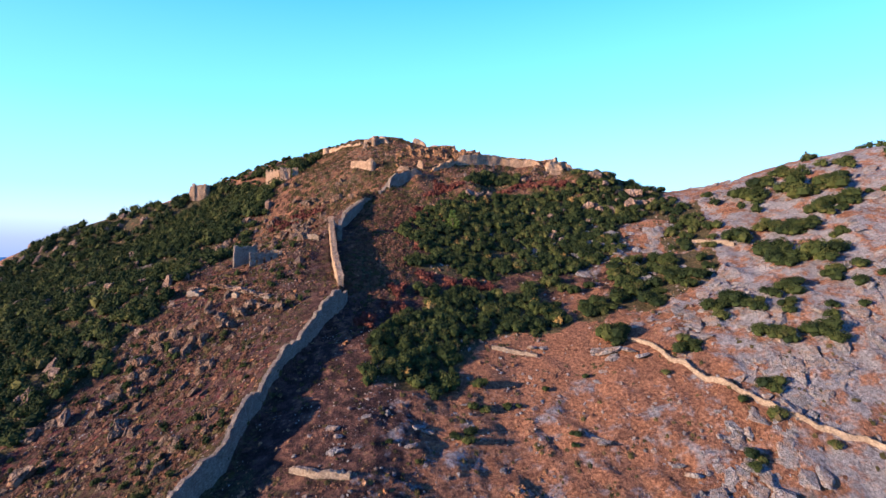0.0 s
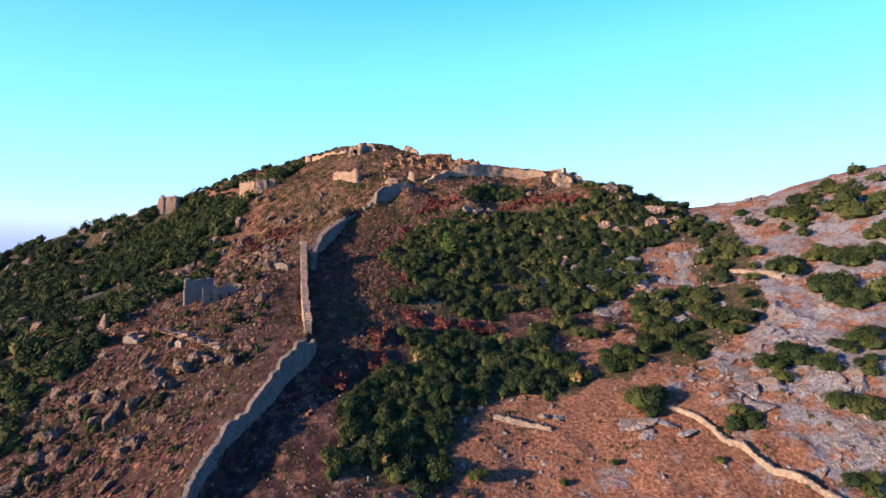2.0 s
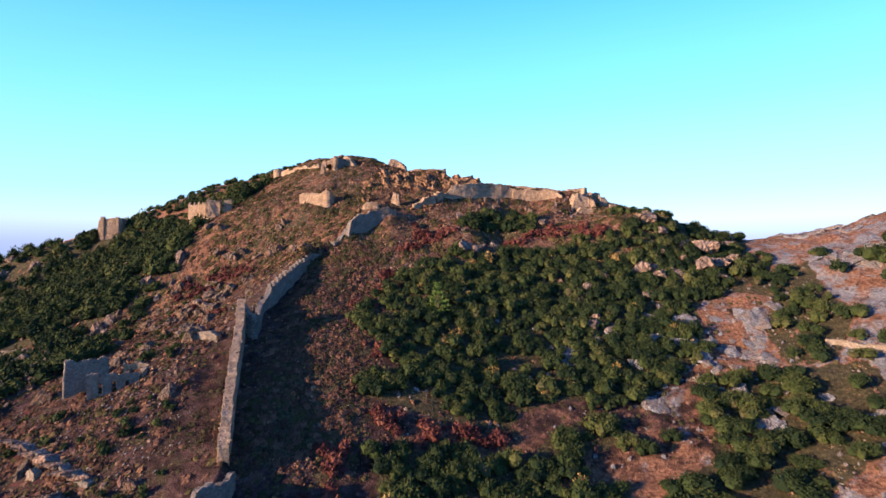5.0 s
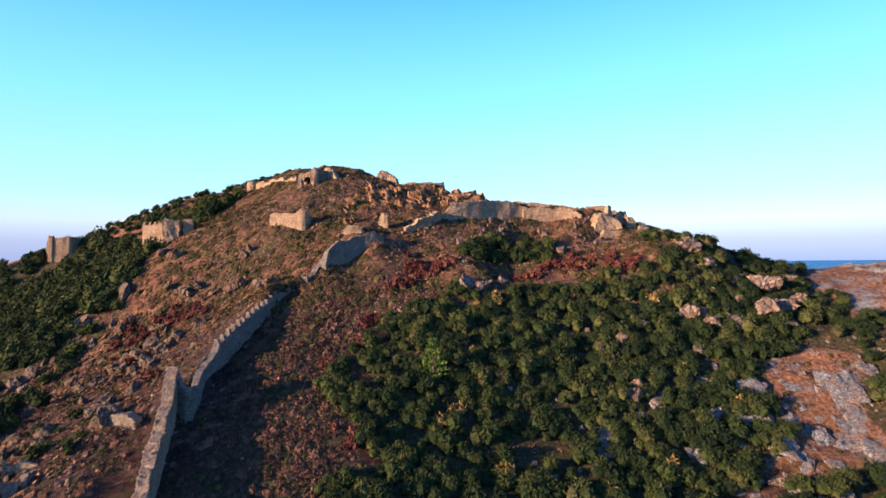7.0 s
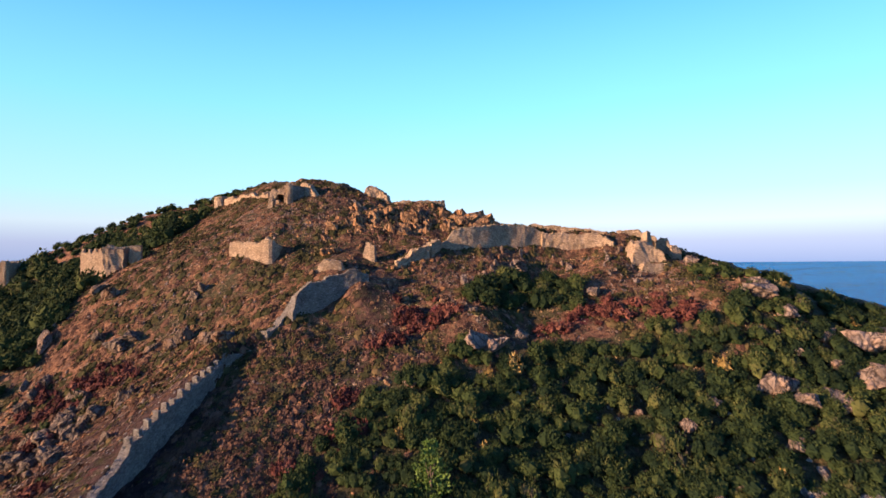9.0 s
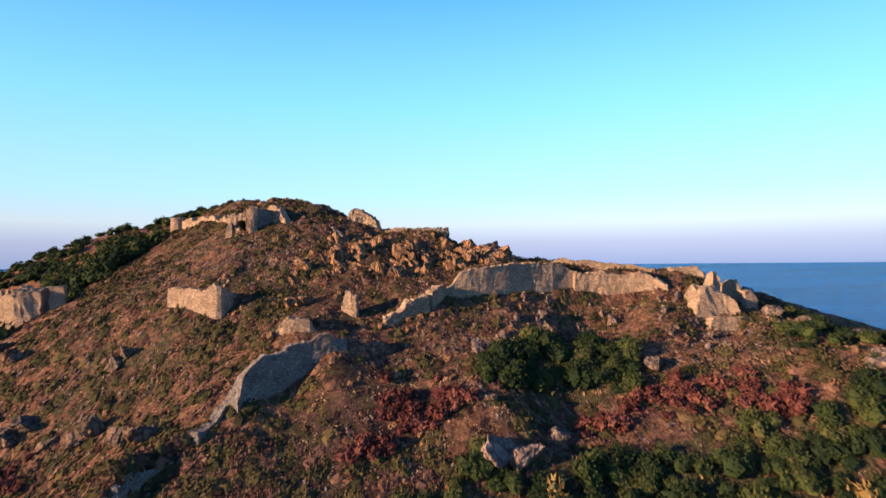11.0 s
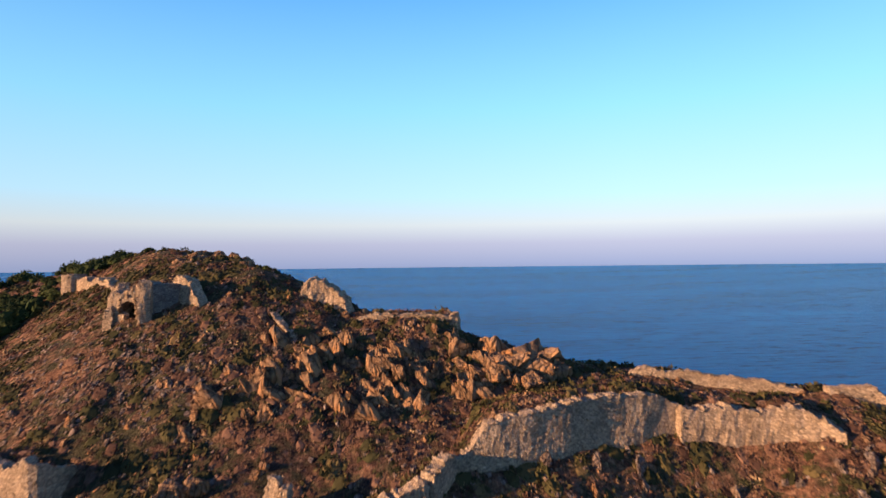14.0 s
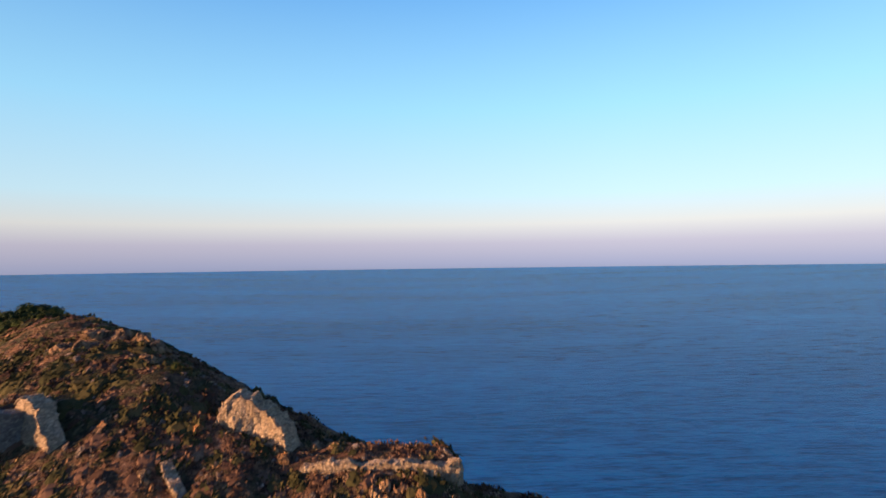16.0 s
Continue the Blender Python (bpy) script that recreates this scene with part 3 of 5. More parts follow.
def block_mesh(w, d, h, seed, rough=0.12, taper=0.05, jag=0.3, div=0.6):
    """A worn block of masonry, its foot at z = 0."""
    rng = np.random.RandomState(seed)
    bm = bmesh.new()
    bmesh.ops.create_cube(bm, size=1.0)
    cuts = max(1, min(6, int(max(w, h) / div)))
    bmesh.ops.subdivide_edges(bm, edges=bm.edges[:], cuts=cuts, use_grid_fill=True)
    rough = min(rough, 0.35 * min(w, d) / (cuts + 1))
    for v in bm.verts:
        f = v.co.z + 0.5
        v.co.x *= w * (1 - taper * f)
        v.co.y *= d * (1 - taper * f)
        v.co.z = f * h
        ex, ey = abs(v.co.x) / (w / 2), abs(v.co.y) / (d / 2)
        round_ = 1 - 0.07 * (ex * ey) ** 2
        v.co.x *= round_
        v.co.y *= round_
        j = rng.rand(3) - 0.5
        v.co += Vector(j) * rough
        v.co += noise.noise_vector(v.co * 0.45 + Vector((seed, 0, 0))) * min(0.5, 0.09 * min(w, d, h) + rough)
        if f > 0.99:
            v.co.z += (fractal(np.array([v.co.x]), np.array([v.co.y]), 1.5, 2, seed)[0] - 0.5) * 2 * jag
    return bm


def curtain(name, label, nodes, thick, mat=None, seed=1, jag=0.6, merlons=None, category="wall", step=0.45, group="", rough=0.09, sink=2.5):
    """A wall thing: the body and, where it has them, its merlons."""
    me, line = wall_mesh(nodes, thick, seed=seed, jag=jag, step=step, rough=rough, sink=sink)
    root = thing(name, label, category, group)
    mat = mat or M_WALL
    part("masonry", me, mat, root)
    if merlons:
        a, b_, count, mw, mh = merlons
        u, px, py, top, nx, ny, tx, ty = line
        for k in range(count):
            s = a + (b_ - a) * k / (count - 1)
            x, y, z = (np.interp(s, u, q) for q in (px, py, top))
            i = min(len(u) - 1, int(np.searchsorted(u, s)))
            ob = part("merlon", block_mesh(mw, thick * 0.8, mh, seed + k, 0.1, 0.1, 0.12, 0.8), mat, root)
            ob.matrix_basis = pose(x, y, z - 0.35, 0, 0, math.degrees(math.atan2(ty[i], tx[i])))
    return root


def abs_nodes(nodes):
    """Nodes (x, y, height of the top above the datum) as nodes above the ground."""
    return [(x, y, z - hz(x, y)) for x, y, z in nodes]


curtain("curtain_wall", "long grey ruined stone curtain wall with a broken stepped top, descending the slope", [(-52, 72, 3.2), (-47.5, 88, 3.8), (-42.8, 104, 3.6), (-41, 112, 4.0), (-40.4, 118.5, 4.4), (-40, 124, 3.8), (-39.4, 128, 2.4), (-38.8, 135, 2.0), (-37.9, 141, 2.1),
        (-35.2, 149, 2.5), (-32.8, 154.5, 3.6), (-31, 159.5, 4.2), (-28.8, 166, 4.0), (-27.8, 172, 2.2)], 0.9, seed=3, jag=1.1)
curtain("curtain_wall", "tall thin grey stone curtain wall ending at a corner", [(-29.4, 172.5, 1.6), (-30.4, 176, 3.0), (-31.9, 181, 4.2), (-33.0, 185, 4.8), (-35.1, 193, 5.0), (-37.5, 203, 4.8), (-39.4, 210.6, 4.2)], 1.7, mat=M_WALL_PALE, seed=5, jag=0.8, rough=0.2)
curtain("return_wall", "short grey stone wall closing the corner between two curtain walls", [(-39.4, 210.8, 4.2), (-38, 210.4, 4.9), (-36.2, 209.8, 5.4)], 0.9, seed=6, jag=0.6)
curtain("curtain_wall", "grey stone curtain wall with square merlons climbing the hill", abs_nodes([(-36.2, 209.2, 13.1), (-36.6, 213, 13.8), (-37.2, 217, 15.0), (-37.3, 221, 16.2), (-37.3, 223.4, 17.2), (-37.2, 224, 18.2), (-35.3, 232.6, 21.8), (-33.6, 240, 24.4), (-32.3, 246, 26.6), (-31.4, 247.8, 27.1), (-29.4, 249.8, 27.4), (-27.2, 251.4, 26.8)]), 1.2, seed=7, jag=0.22,
        merlons=(15.2, 37.4, 13, 0.7, 1.15))
curtain("low_wall", "low line of tumbled masonry linking two stretches of wall", [(-27, 251.6, 1.4), (-25.8, 254.6, 0.5), (-24.6, 257.4, 0.8), (-23.8, 259, 1.4)], 1.5, seed=9, jag=0.6)
curtain("wall_stub", "grey ruined wall stretch with one rounded sunlit end", abs_nodes([(-23.4, 256.2, 33.6), (-22.9, 257.2, 36.2), (-21.6, 258.2, 37.6), (-20.4, 259.0, 38.6), (-18.6, 260.4, 39.5), (-15.4, 262, 40.4), (-11.2, 263.4, 41.0), (-9.8, 264.4, 40.2)]), 1.5, seed=11, jag=0.6, rough=0.14, step=0.4)
curtain("rubble_mound", "broken lump of warm ochre rubble masonry above the wall", abs_nodes([(-20.6, 268.4, 40.8), (-19.4, 268.1, 43.2), (-17.6, 267.9, 43.9), (-16.0, 268.0, 43.7), (-15.2, 268.6, 41.4)]), 2.4, mat=M_WALL_WARM, seed=12, jag=0.7, rough=0.25)
curtain("end_wall", "ragged sunlit wall end sloping down from the crest wall", abs_nodes([(-4.6, 272.0, 42.8), (-3.4, 272.4, 44.0), (-1.2, 273.6, 45.6), (1.2, 274.7, 46.5), (2.4, 275.2, 46.9)]), 1.8, mat=M_WALL_WARM, seed=14, jag=1.1, rough=0.4)
curtain("crest_wall", "weathered grey ruined stone wall following the crest of the hill", abs_nodes([(2.6, 275.2, 47.2), (3.8, 277, 47.8), (4.8, 279, 47.3), (6.4, 279.9, 48.1), (8.1, 280.2, 49.8), (9.2, 280.5, 50.5), (12.5, 281.5, 51.0), (16.2, 283, 51.2), (20.3, 285, 51.5), (25.1, 286.5, 51.5), (27.7, 287.5, 51.3), (29.6, 288, 50.2)]), 1.5, mat=M_WALL_PALE, seed=13, jag=0.5, rough=0.12, step=0.4)
curtain("crest_wall", "crumbling ochre stone wall on the eastern crest", abs_nodes([(29.4, 287.0, 49.6), (32.4, 287.4, 50.1), (36.2, 287.6, 50.0), (40, 287.4, 49.6), (42.9, 286.9, 49.7), (45, 286.2, 48.6), (46.6, 285.2, 47.2)]), 1.9, mat=M_WALL_WARM, seed=16, jag=0.8, rough=0.28, step=0.4)
curtain("parapet_wall", "long low ochre stone parapet on the seaward edge of the crest", abs_nodes([(27.2, 297, 51.6), (28.4, 296.7, 52.6), (29.6, 296.5, 52.8), (31, 296.4, 52.2), (36.5, 296, 52.0), (38, 295.8, 51.6), (42, 295.2, 51.2), (45, 294.7, 50.6), (47.2, 294, 50.2)]), 1.3, mat=M_WALL_WARM, seed=15, jag=0.3)
curtain("parapet_wall", "short low ochre stone parapet on the seaward edge of the crest", abs_nodes([(49.6, 293, 50.4), (52, 293, 50.7), (55, 292.8, 50.6), (56.2, 292, 49.4)]), 1.3, mat=M_WALL_WARM, seed=17, jag=0.3)
curtain("ruined_block", "squat stump of ochre masonry closing the parapet", abs_nodes([(56.4, 291, 48.7), (57.6, 291, 49.2), (58.6, 290.8, 48.6)]), 1.6, mat=M_WALL_WARM, seed=18, jag=0.3)
# square block of ruin, with its ragged top and a return at one corner
curtain("ruined_block", "ruined block of warm ochre masonry with a ragged top", abs_nodes([(-43.0, 280.6, 47.6), (-41, 279.8, 48.2), (-40, 279.4, 47.5), (-37.5, 278.4, 47.7), (-35, 277.2, 47.3), (-33.4, 276.4, 48.4), (-32.7, 276.2, 47.6), (-32.2, 277.6, 47.4), (-31.6, 279.8, 46.6)]), 1.1, mat=M_WALL_WARM, seed=19, jag=0.4, step=0.4)


def masonry_block(root, name, x, y, z, w, d, h, turn, seed, mat, taper=0.06, jag=0.3, rough=0.16, lean=0.0, label=""):
    ob = part(name, block_mesh(w, d, h, seed, rough, taper, jag, 0.7), mat, root, label)
    ob.matrix_basis = pose(x, y, z, 0, lean, turn)
    return ob


def arch_mesh(w, h, d, ox, ow, oh, seed, rise=0.0):
    """A wall of width w, its top climbing by rise to one side, with a round-headed opening ow wide and oh high, whose middle lies at ox."""
    rng = np.random.RandomState(seed)
    xs = list(np.linspace(-w / 2, ox - ow / 2, 4)) + [ox - ow / 2 + ow * k / 8 for k in range(1, 8)] + list(np.linspace(ox + ow / 2, w / 2, 4))
    bm = bmesh.new()
    tops = {}
    for a, b_ in zip(xs[:-1], xs[1:]):
        def under(x):
            t = (x - ox) / (ow / 2)
            return oh - ow / 2 + ow / 2 * math.sqrt(max(0, 1 - t * t)) if abs(t) < 1 else (oh - ow / 2)
        open_ = a >= ox - ow / 2 - 1e-6 and b_ <= ox + ow / 2 + 1e-6
        za, zb = (under(a), under(b_)) if open_ else (-2, -2)
        for k in (a, b_):
            tops.setdefault(round(k, 3), h + rise * k + (rng.rand() - 0.5) * 0.7)
        ta, tb = tops[round(a, 3)], tops[round(b_, 3)]
        v = [bm.verts.new(p) for p in ((a, -d / 2, za), (b_, -d / 2, zb), (b_, -d / 2, tb), (a, -d / 2, ta), (a, d / 2, za), (b_, d / 2, zb), (b_, d / 2, tb), (a, d / 2, ta))]
        for f in ((0, 1, 2, 3), (7, 6, 5, 4), (3, 2, 6, 7), (4, 5, 1, 0), (0, 3, 7, 4), (2, 1, 5, 6)):
            bm.faces.new([v[i] for i in f])
    bmesh.ops.remove_doubles(bm, verts=bm.verts[:], dist=0.01)
    bmesh.ops.subdivide_edges(bm, edges=bm.edges[:], cuts=2, use_grid_fill=True)
    for v in bm.verts:
        v.co += noise.noise_vector(v.co * 0.8 + Vector((seed, 0, 0))) * 0.28 + noise.noise_vector(v.co * 2.3) * 0.10
    return bm


def build_arch_ruin():
    root = thing("gatehouse_ruin", "half-buried ochre stone gatehouse ruin with round arch and buttress", "ruin")
    z = 57.6
    ob = part("arch_wall", arch_mesh(5.0, 5.0, 3.8, 0.35, 2.3, 3.6, 31, 0.3), M_WALL_WARM, root)
    ob.matrix_basis = pose(-37.2, 302.4, z, 0, 0, -8)
    # shade of the back and recess walls is put into their colour: darker, greyer masonry
    back = part("back_wall", block_mesh(4.4, 0.8, 4.4, 32, 0.1, 0.02, 0.3), M_WALL, root)
    back.matrix_basis = pose(-36.8, 304.4, z, 0, 0, -8)
    masonry_block(root, "fallen_masonry", -37.9, 300.7, z - 0.6, 1.5, 1.2, 2.7, -12, 33, M_WALL_WARM, 0.2, 0.5, 0.4)
    masonry_block(root, "pier", -39.4, 300.8, z - 1.4, 1.4, 2.0, 3.8, -6, 38, M_WALL_WARM, 0.34, 0.6, 0.4)
    masonry_block(root, "buttress", -34.6, 300.6, z - 1.6, 1.7, 3.6, 7.6, 18, 34, M_WALL_WARM, 0.12, 0.6, 0.4)
    masonry_block(root, "recess_wall", -32.6, 302.2, z - 1.6, 4.6, 1.6, 7.5, 38, 35, M_WALL, 0.03, 0.5, 0.3)
    me, _ = wall_mesh(abs_nodes([(-32.6, 304.4, 62.6), (-31.8, 303.8, 63.9), (-31.0, 303.3, 64.4), (-30.0, 302.8, 64.3), (-29.0, 302.2, 63.5), (-28.2, 301.7, 62.3), (-27.4, 301.1, 60.6)]), 1.7, seed=36, jag=0.5, step=0.4, rough=0.35)
    part("corner_wall", me, M_WALL_WARM, root)


def drum_mesh(r, h, seed):
    rng = np.random.RandomState(seed)
    bm = bmesh.new()
    n, rows = 20, 6
    ring = []
    for i in range(rows):
        f = i / (rows - 1)
        ring.append([bm.verts.new(((r * (1.06 - 0.08 * f) + (rng.rand() - 0.5) * 0.12) * math.cos(a), (r * (1.06 - 0.08 * f) + (rng.rand() - 0.5) * 0.12) * math.sin(a), h * f + (rng.rand() - 0.5) * (0.5 if i == rows - 1 else 0.1))) for a in np.linspace(0, 2 * math.pi, n, endpoint=False)])
    for i in range(rows - 1):
        for k in range(n):
            bm.faces.new((ring[i][k], ring[i][(k + 1) % n], ring[i + 1][(k + 1) % n], ring[i + 1][k]))
    bm.faces.new(ring[-1])
    return bm


def build_turret():
    root = thing("round_turret", "small round ruined turret of grey stone", "tower")
    ob = part("drum", drum_mesh(2.1, 6.4, 41), M_WALL_PALE, root)
    ob.matrix_basis = pose(-65.2, 335.2, 58.0)


build_arch_ruin()
build_turret()
curtain("summit_wall", "ragged ochre ruined wall between the turret and the gatehouse", abs_nodes([(-63, 333.6, 63.4), (-59, 330, 63.8), (-54, 324.6, 63.4), (-48.6, 318.6, 63.2), (-45, 314.6, 62.9), (-42, 309, 62.4)]), 1.4, mat=M_WALL_WARM, seed=43, jag=1.0)
curtain("ruined_block", "stump of pale masonry standing on the summit ridge", abs_nodes([(-15.8, 306, 61.2), (-15.0, 306, 63.1), (-13.8, 306, 63.8), (-12.2, 306, 63.7), (-11.4, 305.8, 62.9), (-10.2, 305.4, 62.0), (-9.0, 305.0, 60.8), (-8.4, 304.8, 58.8)]), 2.2, mat=M_WALL_WARM, seed=45, jag=0.45, step=0.4, rough=0.4)
curtain("flat_ruin", "low ruined wall rim round a flat grassy terrace above the crags", abs_nodes([(-7.0, 301.6, 58.5), (-5, 301.0, 59.1), (-2, 300.9, 59.0), (1, 300.8, 59.2), (4, 300.9, 58.9), (5.7, 301.2, 59.0), (6.0, 302.2, 58.4)]), 1.1, mat=M_WALL_WARM, seed=47, jag=0.35, step=0.5, rough=0.22)
curtain("low_wall", "thin pale ochre wall running down the summit slope", abs_nodes([(-19.4, 301.8, 60.3), (-16.2, 298.4, 58.4), (-14, 296.2, 56.8), (-12.4, 294.4, 55.4)]), 0.9, mat=M_WALL_WARM, seed=49, jag=0.5, step=0.4)


def build_post():
    root = thing("wall_stump", "forked upright stump of ruined ochre masonry", "ruin")
    z = hz(-10.4, 274.4) - 0.8
    masonry_block(root, "pillar", -10.7, 274.4, z, 2.7, 1.5, 47.5 - z, -22, 51, M_WALL_WARM, 0.66, 0.6, 0.35)
    masonry_block(root, "pillar", -9.5, 273.9, z, 0.9, 1.1, 46.4 - z, -18, 52, M_WALL_WARM, 0.15, 0.4, 0.2)


def build_corner_tower():
    root = thing("corner_tower", "battered ruin of a pale stone corner tower on the crest", "tower")
    for name, x, y, z, w, d, h, turn, seed, taper, jag in (("battered_mass", 51.0, 281.4, 39.4, 11.4, 8.4, 8.9, 12, 53, 0.66, 0.9), ("battered_mass", 54.4, 280.6, 39.0, 6.0, 6.0, 7.6, -10, 57, 0.6, 0.8), ("broken_top", 51.0, 283.2, 45.4, 3.4, 2.4, 2.9, 15, 55, 0.6, 0.9), ("broken_top", 53.4, 283.6, 46.0, 3.0, 2.6, 5.0, 32, 58, 0.6, 0.9),
                                                    ("rear_mass", 58.0, 286.4, 41.8, 4.6, 4.0, 6.2, -15, 56, 0.45, 0.9), ("rear_mass", 59.4, 283.4, 41.0, 3.6, 3.6, 5.2, 20, 59, 0.5, 0.8)):
        masonry_block(root, name, x, y - 1.0, z - (1.2 if x < 56 else 0.0), w, d, h, turn, seed, M_WALL_WARM, taper, jag, 0.7)
    for k, (w, d, z) in enumerate(((9.4, 3.6, 40.4), (8.6, 3.1, 41.2), (7.8, 2.6, 42.0))):
        masonry_block(root, "plinth_course", 53.0 + 0.2 * k, 276.4 + 0.3 * k, z - 0.9, w, d, 1.0, 6 + k, 54 + 20 * k, M_WALL_PALE, 0.06, 0.2, 0.2)


def build_bastion():
    root = thing("bastion_ruin", "square ochre stone bastion with a merloned wall on the ridge", "tower")
    me, line = wall_mesh(abs_nodes([(-88.6, 300, 46.2), (-85.5, 299, 45.8), (-81.5, 298, 46.4)]), 1.2, seed=61, jag=0.15, step=0.6, sink=1.5)
    part("wall", me, M_WALL_WARM, root)
    for k, (x, y) in enumerate(((-88.3, 300), (-86.2, 299.3), (-84.4, 298.7), (-82.7, 298.3))):
        masonry_block(root, "merlon", x, y, 45.8, 0.8, 1.0, 1.1, -15, 62 + k, M_WALL_WARM, 0.3, 0.2, 0.1)
    masonry_block(root, "tower", -78.6, 297.4, 37.0, 5.2, 5.6, 10.2, 14, 67, M_WALL_WARM, 0.07, 0.9, 0.4)
    masonry_block(root, "wall_end", -73.6, 298.0, 39.6, 3.0, 1.6, 8.0, 10, 68, M_WALL_WARM, 0.06, 0.35)


def build_hut():
    root = thing("watchtower_ruin", "roofless square ochre stone watchtower among dense shrubs", "tower")
    z = 34.6
    for name, x, y, w, d, h, turn, s in (("front_wall", -135.0, 332, 5.0, 1.2, 8.7, 8, 71), ("side_wall", -131.8, 335.5, 1.2, 7.4, 9.2, 8, 72), ("side_wall", -138.8, 335, 1.2, 7.0, 8.8, 8, 73), ("rear_wall", -135.6, 339, 7.0, 1.2, 9.4, 8, 74), ("corner", -132.2, 332.2, 1.2, 1.5, 9.4, 8, 75),
                                         ("corner", -138.2, 331.6, 1.6, 1.8, 9.6, 8, 76), ("corner", -136.8, 338.6, 1.8, 1.5, 9.9, 8, 77), ("annex_wall", -140.8, 336, 2.6, 3.0, 8.6, 8, 78)):
        masonry_block(root, name, x, y, z, w, d, h, turn, s, M_WALL_WARM, 0.04, 0.8, 0.3)


def slotted_mesh(w, h, d, slots, sw, z0, z1, seed):
    """A wall with upright slots that go through it."""
    rng = np.random.RandomState(seed)
    edges = [-w / 2]
    for s in slots:
        edges += [s - sw / 2, s + sw / 2]
    edges.append(w / 2)
    bm = bmesh.new()

    def box(a, b_, lo, hi):
        v = [bm.verts.new((x + (rng.rand() - 0.5) * 0.08, y, z + (rng.rand() - 0.5) * (0.9 if z > h - 0.1 else 0.05))) for x, y, z in ((a, -d / 2, lo), (b_, -d / 2, lo), (b_, -d / 2, hi), (a, -d / 2, hi), (a, d / 2, lo), (b_, d / 2, lo), (b_, d / 2, hi), (a, d / 2, hi))]
        for f in ((0, 1, 2, 3), (7, 6, 5, 4), (3, 2, 6, 7), (4, 5, 1, 0), (0, 3, 7, 4), (2, 1, 5, 6)):
            bm.faces.new([v[i] for i in f])
    for i in range(len(edges) - 1):
        if i % 2 == 0:
            box(edges[i], edges[i + 1], -1.5, h)
        else:
            box(edges[i], edges[i + 1], -1.5, z0)
            box(edges[i], edges[i + 1], z1, h)
    return bm


def build_house():
    root = thing("house_ruin", "roofless grey stone house with narrow window slots, half collapsed", "ruin")
    z = -1.8
    masonry_block(root, "gable_wall", -64.6, 196.0, z, 8.2, 1.0, 7.2, 27, 81, M_WALL, 0.08, 1.1, 0.3)
    ob = part("window_wall", slotted_mesh(8.8, 4.6, 0.9, (-2.2, 0.1, 2.3), 0.7, 1.2, 3.4, 82), M_WALL, root)
    ob.matrix_basis = pose(-57.8, 193.2, z + 0.4, 0, 0, 24)
    masonry_block(root, "end_wall", -61.8, 193.4, z, 1.0, 3.0, 5.2, 20, 83, M_WALL, 0.08, 1.0, 0.3)
    masonry_block(root, "side_wall", -53.4, 197.0, z + 0.6, 0.9, 4.4, 4.8, 10, 84, M_WALL, 0.08, 1.1, 0.3)
    masonry_block(root, "rear_wall", -56.6, 199.6, z + 1.4, 5.2, 0.9, 4.8, 10, 85, M_WALL_WARM, 0.08, 1.2, 0.3)
    masonry_block(root, "wall_stub", -50.8, 197.8, z + 1.8, 2.4, 1.2, 3.4, 20, 86, M_WALL, 0.15, 0.7)


def build_terrace():
    curtain("retaining_wall", "low ochre stone terrace wall below the ruined house", [(-71, 185.4, 0.2), (-66, 182, 0.5), (-60, 177.8, 0.7), (-54, 174.4, 0.8), (-49.4, 172, 0.3)], 1.6, mat=M_WALL, seed=91, jag=0.5)
    curtain("ruined_block", "tumbled corner of ochre masonry beside dense shrubs", [(-77.6, 183, 0.7), (-75.6, 181.8, 1.3), (-73, 180.6, 0.5)], 1.6, mat=M_WALL, seed=92, jag=0.9)
    curtain("ruined_block", "pale squared lump of fallen masonry", [(-61.6, 175.8, 0.7), (-60.7, 175.4, 1.1), (-59.8, 174.9, 0.8)], 1.2, mat=M_DRY, seed=93, jag=0.7)
    curtain("ruined_block", "small pale roofless hut foundation", [(-46.8, 206.2, 0.9), (-44, 205.6, 1.6), (-42.2, 205.2, 0.8)], 1.8, mat=M_DRY, seed=94, jag=0.8)


build_post()
build_corner_tower()
build_bastion()
build_hut()
build_house()
build_terrace()
curtain("dry_stone_wall", "long pale dry-stone field wall crossing the slope", [(46.5, 155, 0.5), (50.4, 150.8, 0.9), (54.4, 142.7, 1.0), (59.3, 135.7, 1.1), (63.2, 130.7, 1.0), (69.2, 123.9, 1.1), (74.6, 119.6, 1.0), (83.2, 113.4, 1.0), (96, 104, 0.9)], 0.5, mat=M_DRY, seed=101, jag=0.12, rough=0.2, sink=1.2)
curtain("dry_stone_wall", "short pale dry-stone wall below the thicket", [(12.6, 155.9, 0.8), (18, 154.6, 0.9), (23.8, 152.9, 0.7)], 0.8, mat=M_DRY, seed=102, jag=0.2, sink=1.2)
curtain("dry_stone_wall", "broken pale terrace wall in dry grass", [(-27.6, 109.4, 0.8), (-22.6, 107.6, 1.1), (-16.5, 107.0, 0.8)], 1.2, mat=M_DRY, seed=103, jag=0.3, sink=1.2)
curtain("dry_stone_wall", "pale dry-stone wall on the far slope among shrubs", [(86, 206, 1.0), (90, 201.5, 1.2), (95.4, 195.9, 1.0)], 1.0, mat=M_DRY, seed=104, jag=0.2, sink=1.2)
curtain("dry_stone_wall", "pale terrace edge among western shrubs", [(-126, 246, 1.2), (-119, 248, 1.4), (-112, 247, 0.9)], 1.2, mat=M_DRY, seed=105, jag=0.3, sink=1.2)


